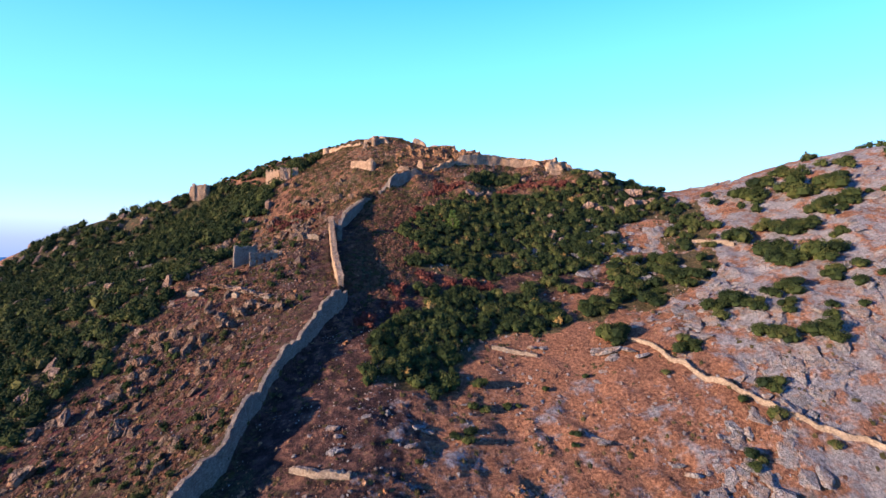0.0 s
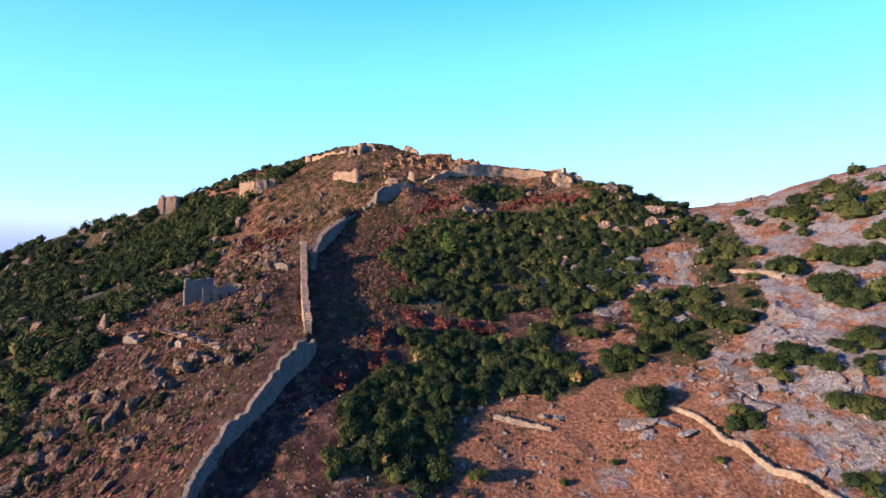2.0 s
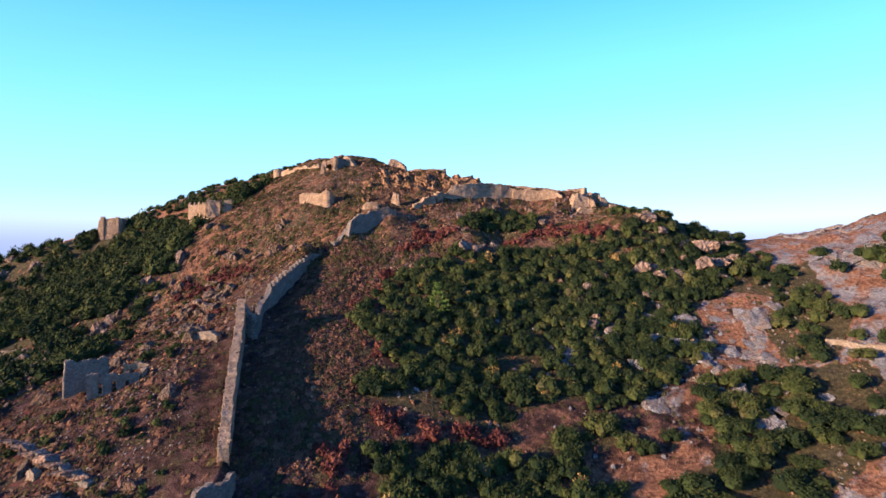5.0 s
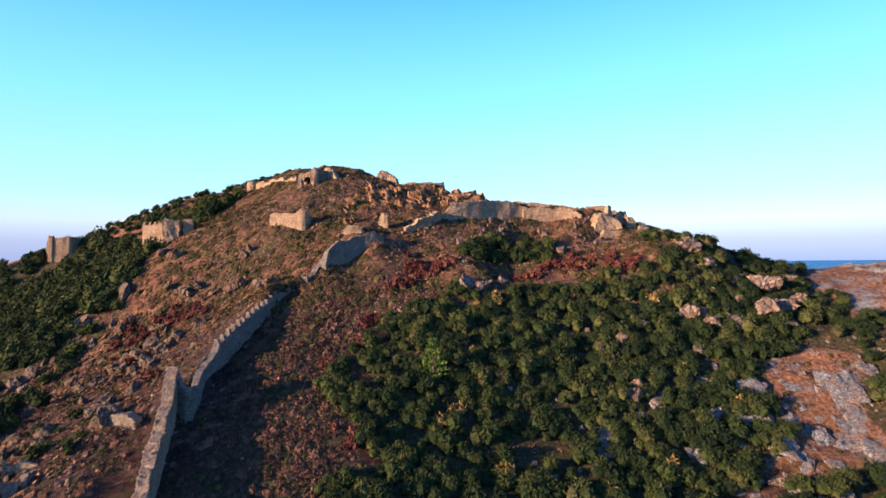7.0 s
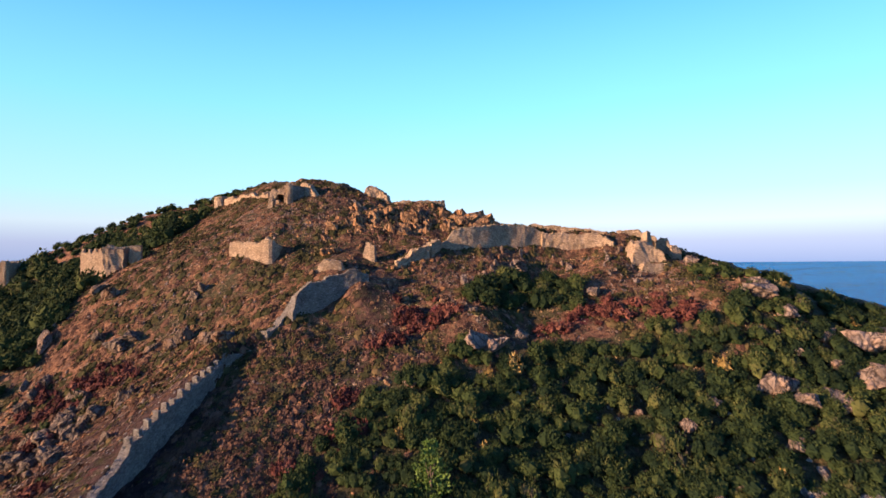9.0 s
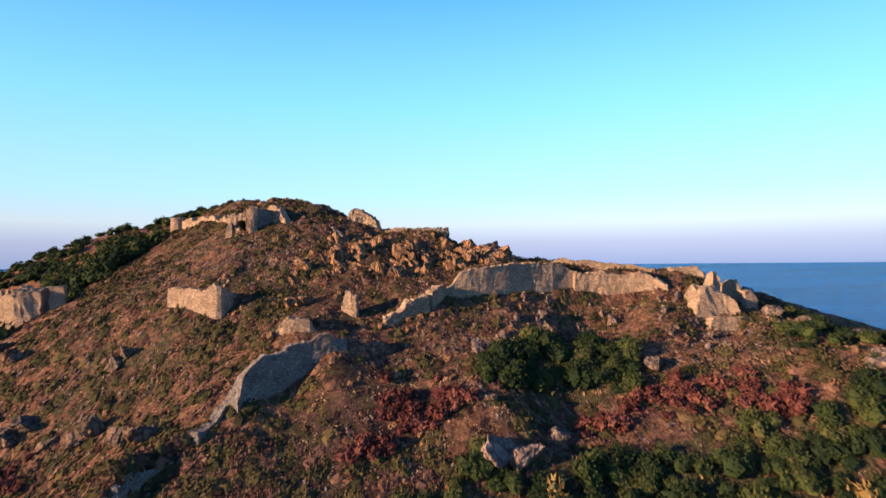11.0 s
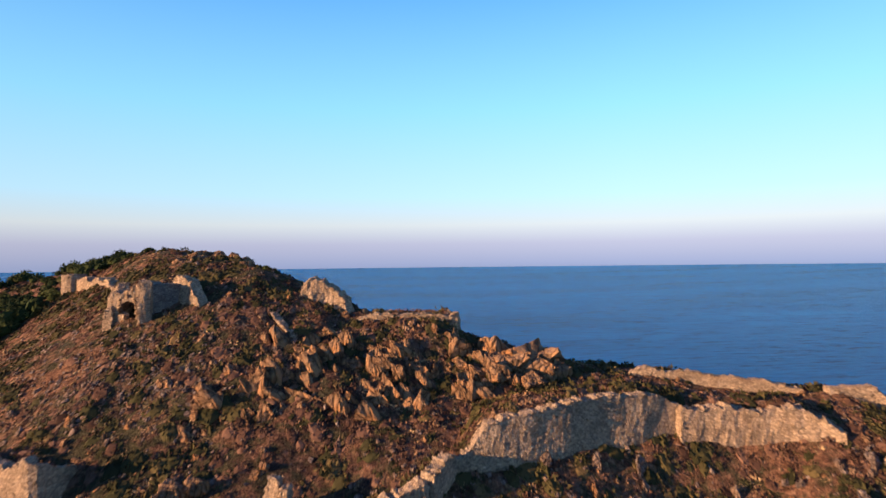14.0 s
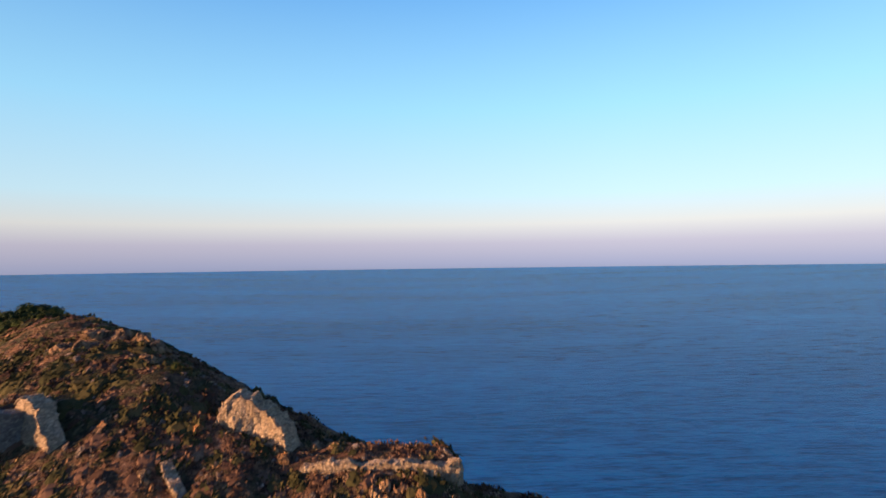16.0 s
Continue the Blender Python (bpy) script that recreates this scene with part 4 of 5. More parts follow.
# ---- the stones that stand proud of the masonry ----
def dress(ob, seed, density=11.0):
    """Single stones set in the faces and tumbled along the top of a piece of masonry."""
    me, r = ob.data, np.random.RandomState(seed)
    me.calc_loop_triangles()
    v = np.array([ob.matrix_basis @ p.co for p in me.vertices])
    t = np.array([q.vertices[:] for q in me.loop_triangles])
    a, b_, c = v[t[:, 0]], v[t[:, 1]], v[t[:, 2]]
    n = np.cross(b_ - a, c - a)
    mid = v.mean(0)
    if ((a - mid) * n).sum() < 0:
        n = -n
    area = np.linalg.norm(n, axis=1) / 2 + 1e-9
    k = r.choice(len(t), int(area.sum() * density), p=area / area.sum())
    f, g = r.rand(len(k)), r.rand(len(k))
    flip = f + g > 1
    f[flip], g[flip] = 1 - f[flip], 1 - g[flip]
    p = a[k] + f[:, None] * (b_ - a)[k] + g[:, None] * (c - a)[k]
    n = n[k] / (2 * area[k])[:, None]
    keep = (n[:, 2] > -0.4) & (p[:, 2] > height(p[:, 0], p[:, 1]) - 0.1)
    p, n = p[keep], n[keep]
    if not len(p):
        return
    u = np.cross([0, 0, 1.0], n) + 0.12 * r.randn(len(p), 3) + (np.abs(n[:, 2:3]) > 0.8) * r.randn(len(p), 3)
    u -= n * (u * n).sum(1)[:, None]
    u /= np.linalg.norm(u, axis=1)[:, None] + 1e-9
    w = np.cross(n, u)
    top = 1 + 0.25 * (n[:, 2:3] > 0.7)
    big = np.where(r.rand(len(p), 1) < 0.1, 1.7, 1.0)
    hu, hw, d = 0.15 * big * (0.5 + r.rand(len(p), 1)) * top, 0.085 * big * (0.6 + 0.8 * r.rand(len(p), 1)) * top, (0.008 + 0.04 * r.rand(len(p), 1) ** 2) * top
    vs = []
    for lift, shrink in ((-0.12, 1.0), (1.0, 0.82)):
        for su, sw in ((-1, -1), (1, -1), (1, 1), (-1, 1)):
            j = 0.8 + 0.35 * r.rand(len(p), 1)
            vs.append(p + u * hu * su * shrink * j + w * hw * sw * shrink * j + n * (d * lift if lift > 0 else lift))
    vs = np.stack(vs, 1).reshape(-1, 3)
    box = np.array([(4, 5, 6, 7), (0, 1, 5, 4), (1, 2, 6, 5), (2, 3, 7, 6), (3, 0, 4, 7)])
    quads = (np.arange(len(p))[:, None, None] * 8 + box).reshape(-1, 4)
    st = part("stone_facing", fast_mesh("stone_facing", vs, quads), STONES_OF[me.materials[0]], ob.parent)
    st["kind"] = "stuff"


for k, ob in enumerate([o for o in bpy.data.objects if o.type == "MESH" and o.parent is not None and o.data.materials and o.data.materials[0] in STONES_OF and not o.name.startswith("merlon")]):
    dress(ob, 1000 + k)


# ---- rocks ----
def rock_mesh(seed, tall=1.0, points=26, spread=(1.0, 0.8, 0.7), cuts=3):
    """An angular rock about 2 m across, cracked and ledged along tilted beds, its middle at the origin."""
    rng = np.random.RandomState(seed)
    bm = bmesh.new()
    for _ in range(points):
        v = rng.randn(3)
        v /= np.linalg.norm(v)
        v *= 0.78 + 0.42 * rng.rand()
        bm.verts.new((v[0] * spread[0], v[1] * spread[1], v[2] * spread[2] * tall))
    bmesh.ops.convex_hull(bm, input=bm.verts[:])
    bmesh.ops.delete(bm, geom=[v for v in bm.verts if not v.link_faces], context="VERTS")
    bmesh.ops.subdivide_edges(bm, edges=bm.edges[:], cuts=cuts, use_grid_fill=True)
    bmesh.ops.triangulate(bm, faces=bm.faces[:])
    shift = Vector((seed * 1.7, 0, 0))
    bed = Vector((0.55, 0.2, 0.81))
    for v in bm.verts:
        q = v.co.copy()
        h = q.dot(bed) * 2.6 + 0.8 * noise.noise(q * 1.3 + shift)
        ledge = (h - math.floor(h)) - 0.5
        crack = 1 - 2 * abs(noise.noise(Vector((q.x * 3.2, q.y * 3.2, q.z * 1.5)) + shift))
        v.co = q * (1 + 0.20 * noise.noise(q * 1.5 + shift) + 0.13 * ledge - 0.10 * max(0, crack) ** 3 + 0.07 * noise.noise(q * 6.5 + shift))
    me = bpy.data.meshes.new("rock")
    bm.to_mesh(me)
    bm.free()
    return me


def arrays(me):
    v = np.empty(len(me.vertices) * 3, np.float32)
    me.vertices.foreach_get("co", v)
    t = np.array([list(p.vertices) for p in me.polygons])
    return v.reshape(-1, 3), t


def turned(v, ax, ay, az):
    return v @ np.array(Euler((ax, ay, az)).to_matrix()).T


ROCKS = [rock_mesh(200 + k) for k in range(7)]
SLABS = [rock_mesh(240 + k, 0.55, 24, (1.5, 1.15, 0.6)) for k in range(5)]


LEDGES = [rock_mesh(290 + k, 0.8, 15, (1.5, 1.2, 0.6), 1) for k in range(6)]
CHUNKS = [rock_mesh(300 + k, 1.1, 14, (1.0, 0.8, 0.9), 1) for k in range(6)]
CRAG = [rock_mesh(260 + k, 1.35, 12, (0.85, 0.6, 1.0)) for k in range(10)]
MASSIF = [rock_mesh(280 + k, 0.9, 18, (1.2, 1.0, 0.9), 5) for k in range(5)]


def boulder(mesh, x, y, size, turn, lean=(0, 0), label="rough brown limestone boulder on the hillside", mat=None, up=0.25, group="boulders on the hill"):
    me = mesh
    if mat is not None:
        me = mesh.copy()
        me.materials.clear()
        me.materials.append(mat)
    elif not me.materials:
        me.materials.append(M_ROCK)
    ob = thing("boulder", label, "boulder", group, mesh=me)
    ob.matrix_basis = pose(x, y, hz(x, y) + size * up, lean[0], lean[1], turn) @ Matrix.Scale(size, 4)
    return ob


rng = np.random.RandomState(5)
# crags under the summit: upright slabs that lean west, half sunk in scrub
placed = 0
while placed < 150:
    x, y = rng.uniform(-24, 20), rng.uniform(281, 303)
    if not inside(CRAGS, np.array([x]), np.array([y]))[0]:
        continue
    s = 0.6 + 1.7 * rng.rand() ** 1.8
    boulder(CRAG[rng.randint(10)], x, y, s, rng.uniform(-35, 35), (rng.uniform(-25, 10), rng.uniform(-45, -8)), "jagged leaning tawny crag below the summit", up=rng.uniform(-0.5, 0.08), group="crags under the summit")
    placed += 1
# the great crags east of the flat ruin
for x, y, s in ((11.0, 297, 3.0), (13.6, 296.8, 3.4), (16.2, 296, 3.0), (12, 293.8, 2.6), (15.2, 293.4, 2.4), (17.6, 294.6, 2.2), (9.4, 294.5, 1.9), (14.4, 291.4, 1.6), (10.4, 291.8, 1.5)):
    boulder(MASSIF[rng.randint(5)], x, y, s, rng.uniform(0, 360), (rng.uniform(-12, 12), rng.uniform(-15, 15)), "large rugged tawny crag on the crest", up=0.2, group="crags on the crest")
# summit rocks
for x, y, s in ((-38, 319, 1.5), (-36, 321.6, 1.9), (-33, 322, 1.8), (-30.4, 321.6, 2.0), (-27.8, 319.6, 2.0), (-35, 317, 1.3), (-26, 314.5, 1.5), (-39.5, 327, 1.4)):
    boulder(ROCKS[rng.randint(7)], x, y, s, rng.uniform(0, 360), (0, 0), "weathered tawny rock on the summit", up=-0.1, group="rocks on the summit")
# rocks on the eastern crest
for x, y, s in ((0.2, 240.1, 1.5), (12.0, 247.8, 2.6), (14.7, 247.7, 2.2), (19.6, 253.1, 1.5), (58.0, 239.7, 2.5), (60.9, 239.6, 1.6), (61.3, 236.0, 2.3), (66.1, 235.3, 2.5), (79.0, 248.2, 3.2), (86.9, 253.1, 2.4), (75.0, 239.3, 2.8), (78.5, 240.0, 3.3), (56.1, 229.2, 1.5), (47.3, 236.9, 1.7), (39.9, 218.5, 1.8), (67.9, 251.4, 1.8),
                (64.3, 255.1, 2.8), (66.6, 255.6, 2.0), (70.7, 242.6, 1.4), (78.0, 235.4, 1.7), (65.8, 244.7, 1.6), (36.0, 264, 1.6), (35.5, 235.8, 0.8), (19.1, 234.6, 0.8), (11.2, 254.5, 0.9), (72.5, 248.2, 1.6), (45.9, 223.7, 1.2), (73.4, 275.5, 2.2), (62, 279, 1.8), (66, 276.5, 1.6), (76, 290, 1.8)):
    boulder(MASSIF[rng.randint(5)] if s > 2.1 else ROCKS[rng.randint(7)], x, y, s * 1.1, rng.uniform(0, 360), (rng.uniform(-12, 12), rng.uniform(-12, 12)), "big rugged pinkish boulder among the shrubs of the crest", M_PALE, 0.3, "boulders among the shrubs")
# row of rocks under the west ridge, and crags on the west slope
for x, y, s in ((-60.3, 265.1, 2.4), (-57.5, 265.5, 2.1), (-51.6, 261.3, 1.7), (-47.2, 260.8, 1.9), (-44.5, 261.3, 2.3), (-39.2, 257.7, 1.9), (-36.1, 256.5, 2.1), (-66.3, 268.7, 1.6), (-48, 271.7, 1.8), (-47, 273.2, 1.6), (-63.2, 245.5, 2.6), (-63.4, 241.0, 2.3), (-60.6, 247.9, 2.1), (-74.2, 282.7, 2.0), (-69.4, 279, 2.0), (-48.2, 207.1, 2.2), (-55.6, 245.7, 1.6), (-57.5, 240, 1.9), (-55.6, 242.6, 2.0), (-53.8, 246, 1.8), (-59.6, 243, 1.5), (-64.4, 246, 1.3), (-51.6, 249, 1.5),
                (-53.8, 169.8, 2.2), (-50.6, 168.4, 1.8), (-60.8, 165.3, 1.8), (-45, 167, 1.9), (-57, 163, 1.6), (-64, 160, 1.7), (-70, 157, 1.6), (-77, 150, 1.8), (-66, 170, 1.4), (-42.6, 171, 1.4), (-85.7, 122.9, 2.6), (-93, 137, 2.0), (-90, 139, 1.8), (-71, 129.6, 1.7), (-84, 127, 1.6), (-79, 145, 1.5), (-60, 150, 1.4), (-68, 148, 1.2)):
    boulder(MASSIF[rng.randint(5)] if rng.rand() < 0.6 else ROCKS[rng.randint(7)], x, y, s * 1.1, rng.uniform(0, 360), (rng.uniform(-25, 25), rng.uniform(-35, 5)), "dark weathered crag on the western slope", M_SLATE, 0.15, group="crags on the western slope")
# rocky humps of the west slope
for x, y, s in ((-78.5, 156, 2.2), (-74, 162, 2.4), (-77, 146, 2.3), (-81, 142.5, 2.6), (-60, 165, 2.2), (-56.5, 166.6, 2.4), (-72, 132, 2.0), (-93, 137, 2.4), (-75, 258, 2.0), (-63, 248, 2.4), (-65, 241, 2.6), (-61.6, 254, 1.8), (-55, 236, 1.9), (-68, 236, 1.8), (-51, 214, 2.0)):
    for k in range(3):
        boulder(MASSIF[rng.randint(5)], x + rng.normal(0, 1.9), y + rng.normal(0, 1.5), s * rng.uniform(0.6, 1.05), rng.uniform(0, 360), (rng.uniform(-20, 20), rng.uniform(-35, 0)), "dark weathered rock hump on the western slope", M_SLATE, 0.12, "rock humps on the western slope")
# slabs of the terrace below the ruined house
for x, y, s in ((-76, 184.4, 1.9), (-73.6, 182.6, 1.5), (-69.6, 184, 1.7), (-66.6, 182, 2.0), (-63.4, 180.2, 1.8), (-60.4, 178, 2.1), (-57.4, 176.4, 1.7), (-54.6, 174.6, 2.0), (-51.8, 173.2, 1.5)):
    boulder(SLABS[rng.randint(5)], x, y, s, rng.uniform(-40, 0), (rng.uniform(-15, 5), rng.uniform(-8, 8)), "broken tawny slab of the terrace edge", M_PALE, 0.1, "slabs of the terrace edge")
# tumbled foot of the crest wall and the rubble mound
for x, y, s in ((-4.8, 271.2, 0.9), (-2.6, 271.6, 0.8), (-0.6, 272.6, 0.7), (1.6, 273.2, 0.8), (-20.2, 276.4, 1.8), (-18.4, 277, 1.4), (-24.4, 260, 1.3), (-21.4, 267.4, 0.9)):
    boulder(MASSIF[rng.randint(5)], x, y, s, rng.uniform(0, 360), (0, 0), "tumbled heap of tawny wall stone", up=0.2, group="tumbled wall stones")
# pale stones in the foreground grass
for x, y, s in ((-22, 120.4, 1.3), (-20.8, 118, 1.0), (-20.6, 114, 1.3), (-5.2, 123.7, 1.6), (-3.4, 124, 1.2), (-6.5, 117, 1.2), (11.4, 115.5, 0.9), (32.5, 121.8, 1.3), (31.4, 124, 1.0), (47.4, 113.7, 1.7), (45, 116, 1.2), (23, 157, 1.4), (26, 156, 1.2), (-12, 127, 1.0), (-16, 124, 0.9), (5, 133, 0.9), (36, 140, 1.0), (40, 150, 1.8), (43, 151, 2.0), (46, 149, 1.7), (42, 147, 1.5), (48, 146, 1.6), (60, 118, 1.8), (56, 121, 1.4)):
    boulder(SLABS[rng.randint(5)], x, y, s, rng.uniform(0, 360), (rng.uniform(-12, 12), rng.uniform(-12, 12)), "pale grey limestone slab in dry grass", M_LIME, -0.02, "pale slabs in the grass")


def slopes(x, y):
    """How steeply the broad land rises to the east and to the north."""
    gx, gy = (base_height(x + 0.8, y) - base_height(x - 0.8, y)) / 1.6, (base_height(x, y + 0.8) - base_height(x, y - 0.8)) / 1.6
    return np.clip(gx, -0.8, 0.8), np.clip(gy, -0.8, 0.8)


def scatter_rocks(name, label, count, where, lo, hi, mat, seed, pool, up=0.15):
    """Loose stones, all in one mesh."""
    r = np.random.RandomState(seed)
    vs, ts, at = [], [], 0
    x0, x1, y0, y1 = where["box"]
    src = [arrays(m) for m in pool]
    n = 0
    X, Y = r.uniform(x0, x1, count * 12), r.uniform(y0, y1, count * 12)
    keep = r.rand(len(X)) < where["weight"](X, Y)
    X, Y = X[keep][:count], Y[keep][:count]
    Z = height(X, Y)
    GX, GY = slopes(X, Y)
    for x, y, z, gx, gy in zip(X, Y, Z, GX, GY):
        v, t = src[r.randint(len(src))]
        s = lo + (hi - lo) * r.rand() ** 3
        p = turned(v * s * np.array([1, 1, 0.8]), r.uniform(-0.3, 0.3), r.uniform(-0.4, 0.2), r.uniform(0, 6.28))
        p[:, 2] += gx * p[:, 0] + gy * p[:, 1]
        p += (x, y, z + up * s)
        vs.append(p)
        ts.append(t + at)
        at += len(p)
    me = fast_mesh(name, np.concatenate(vs), None, np.concatenate(ts))
    return thing(name, label, "stones", kind="stuff", mesh=me, material_=mat)


def plain_rock(seed, points=11, tall=0.6):
    r = np.random.RandomState(seed)
    bm = bmesh.new()
    for _ in range(points):
        v = r.randn(3)
        v /= np.linalg.norm(v)
        bm.verts.new((v[0], v[1] * 0.8, v[2] * tall))
    bmesh.ops.convex_hull(bm, input=bm.verts[:])
    me = bpy.data.meshes.new("stone")
    bm.to_mesh(me)
    bm.free()
    return me


STONES = [plain_rock(300 + k) for k in range(6)]
SHARDS = [plain_rock(320 + k, 16, 1.4) for k in range(6)]
scatter_rocks("limestone_outcrops", "pale grey limestone outcrops breaking through the eastern slope", 1500, {"box": (25, 175, 105, 265), "weight": lambda x, y: smooth(x + 0.25 * (y - 150), 28, 60) * np.maximum(smooth(y, 228, 215), smooth(x, 95, 105)) * smooth(fractal(x, y, 16, 3, 61), 0.45, 0.62)}, 0.4, 2.3, M_LIME, 71, LEDGES, 0.0)
scatter_rocks("scree", "small loose stones and broken rock over the brown slope", 3000, {"box": (-110, 20, 75, 262), "weight": lambda x, y: 0.25 + 0.75 * smooth(fractal(x, y, 20, 3, 63), 0.42, 0.65)}, 0.12, 0.8, M_ROCK, 73, STONES)
scatter_rocks("scree", "pale stones scattered over grass and thicket edge", 2200, {"box": (-30, 110, 90, 240), "weight": lambda x, y: (0.2 + 0.8 * smooth(fractal(x, y, 18, 3, 67), 0.45, 0.65)) * np.maximum(smooth(x, -8, 2), smooth(y, 160, 145))}, 0.12, 0.75, M_LIME, 75, STONES)
scatter_rocks("rock_ribs", "small jagged brown rocks over the upper slope", 520, {"box": (-60, 75, 258, 312), "weight": lambda x, y: 0.3 + 0.7 * smooth(fractal(x, y, 14, 3, 69), 0.42, 0.6)}, 0.2, 0.85, M_ROCK, 77, SHARDS, -0.15)
scatter_rocks("rock_ribs", "dark jagged rock ribs breaking out of the western slope", 430, {"box": (-110, -45, 100, 262), "weight": lambda x, y: 0.1 + 0.9 * smooth(fractal(x, y, 17, 3, 65), 0.46, 0.62)}, 0.5, 2.6, M_SLATE, 79, CHUNKS, 0.0)


scatter_rocks("scree", "streaks of small pale stones over the upper slope", 2600, {"box": (-70, 60, 252, 305), "weight": lambda x, y: smooth(fractal(x, y, 12, 3, 68), 0.46, 0.62)}, 0.10, 0.46, M_PALE, 76, STONES)


scatter_rocks("scree", "streaks of small pale stones below the ruined house", 3000, {"box": (-100, -10, 95, 250), "weight": lambda x, y: smooth(fractal(x * 0.8 + y * 0.5, (y * 0.8 - x * 0.5) * 1.8, 16, 3, 64), 0.47, 0.62) * np.maximum(smooth(x, -34, -42), smooth(y, 165, 150))}, 0.08, 0.36, M_LIME, 78, STONES)


scatter_rocks("scree", "fine grey stones over the whole upper slope", 5500, {"box": (-95, 78, 240, 325), "weight": lambda x, y: 0.25 + 0.75 * smooth(fractal(x * 0.8 + y * 0.4, (y * 0.8 - x * 0.4) * 1.6, 13, 3, 168), 0.42, 0.62)}, 0.10, 0.55, M_PALE, 176, STONES, 0.2)
scatter_rocks("scree", "fine grey stones over the western slope", 5000, {"box": (-110, -42, 90, 245), "weight": lambda x, y: 0.3 + 0.7 * smooth(fractal(x * 0.8 + y * 0.4, (y * 0.8 - x * 0.4) * 1.6, 13, 3, 169), 0.42, 0.62)}, 0.10, 0.55, M_PALE, 177, STONES, 0.2)
scatter_rocks("scree", "fan of pale grey stones spilling from the corner tower", 650, {"box": (40, 66, 260, 277), "weight": lambda x, y: near(52, 269, 8, x, y)}, 0.12, 0.5, M_PALE, 178, STONES, 0.2)
scatter_rocks("scree", "patch of pale grey stones below the gatehouse", 600, {"box": (-45, -15, 284, 299), "weight": lambda x, y: near(-31, 292, 8, x, y)}, 0.12, 0.5, M_PALE, 179, STONES, 0.2)
scatter_rocks("rock_outcrops", "tawny rocks breaking through the western thicket", 420, {"box": (-240, -78, 130, 345), "weight": lambda x, y: 0.1 + 0.9 * smooth(fractal(x, y, 24, 3, 170), 0.46, 0.6)}, 0.7, 3.0, M_PALE, 180, CHUNKS, 0.35)
scatter_rocks("rock_slabs", "grey slabs leaning out of the grass below the crest wall", 46, {"box": (10, 48, 266, 283), "weight": lambda x, y: 0.5 + 0 * x}, 0.6, 1.8, M_PALE, 181, CRAG, 0.1)


for k, (x, y, s, lab) in enumerate(((84.6, 243.8, 2.4, 0), (62.7, 238.2, 1.5, 0), (66.9, 237.0, 1.6, 0), (65.6, 257.0, 2.2, 0), (69.0, 252.4, 1.4, 0), (74.2, 249.6, 1.5, 0), (90.3, 257.7, 2.4, 0), (40.9, 221.2, 1.6, 1), (56.9, 229.8, 1.3, 1), (45.2, 223.6, 1.2, 1), (41.7, 232.4, 1.5, 1))):
    boulder(ROCKS[k % 7], x, y, s, 47 * k, (9 - 3 * (k % 5), 4 * (k % 3) - 4), ("big tawny boulder among the eastern shrubs", "tawny boulder half buried in the thicket")[lab], M_PALE, 0.45, "boulders among the shrubs")


# ---- shrubs ----
def ico():
    bm = bmesh.new()
    bmesh.ops.create_icosphere(bm, subdivisions=1, radius=1.0)
    v = np.array([q.co for q in bm.verts])
    t = np.array([[q.index for q in f.verts] for f in bm.faces])
    bm.free()
    return v, t


ICO_V, ICO_T = ico()


def crown_arrays(seed, lobes, leaves, leaf, flat=0.75, radius=1.0, tall=1.0):
    """A crown about 2 m across on the ground: uneven lobes and leaf sprays. Returns vertices, triangles, quads."""
    r = np.random.RandomState(seed)
    vs, ts, at = [], [], 0
    centres = []
    for k in range(lobes):
        a, d = k * 2.4 + r.rand(), (0.25 + 0.45 * r.rand()) * (k > 0)
        c = np.array([d * math.cos(a), d * math.sin(a), (0.55 + 0.45 * r.rand() - 0.35 * d) * flat * tall])
        s = 0.42 + 0.22 * r.rand()
        centres.append((c, s))
        wob = 1 + 0.6 * (r.rand(len(ICO_V), 1) - 0.5)
        v = ICO_V * s * 0.82 * wob * (1, 1, 0.9) + c
        vs.append(v)
        ts.append(ICO_T + at)
        at += len(v)
    tri_v = np.concatenate(vs)
    tri_v[:, 2] = np.maximum(tri_v[:, 2], -0.15)
    l_v = []
    for i in range(leaves):
        c, s = centres[r.randint(lobes)]
        d = r.randn(3)
        d[2] = abs(d[2]) * 0.9 + 0.1 * d[2]
        d /= np.linalg.norm(d)
        p = c + d * s * (0.82 + 0.22 * r.rand())
        u = np.cross(d, r.randn(3))
        u /= np.linalg.norm(u) + 1e-9
        w = d * 0.75 + np.cross(d, u) * 0.7 + 0.3 * r.randn(3)
        w /= np.linalg.norm(w)
        L, W = leaf * (0.7 + 0.7 * r.rand()), leaf * (0.45 + 0.4 * r.rand())
        l_v += [p - u * W * 0.5, p + u * W * 0.5, p + w * L]
    leaf_t = at + np.arange(3 * leaves).reshape(-1, 3)
    return np.concatenate([tri_v, np.array(l_v)]) * (radius, radius, radius), np.concatenate(ts + [leaf_t]), np.zeros((0, 4), int)


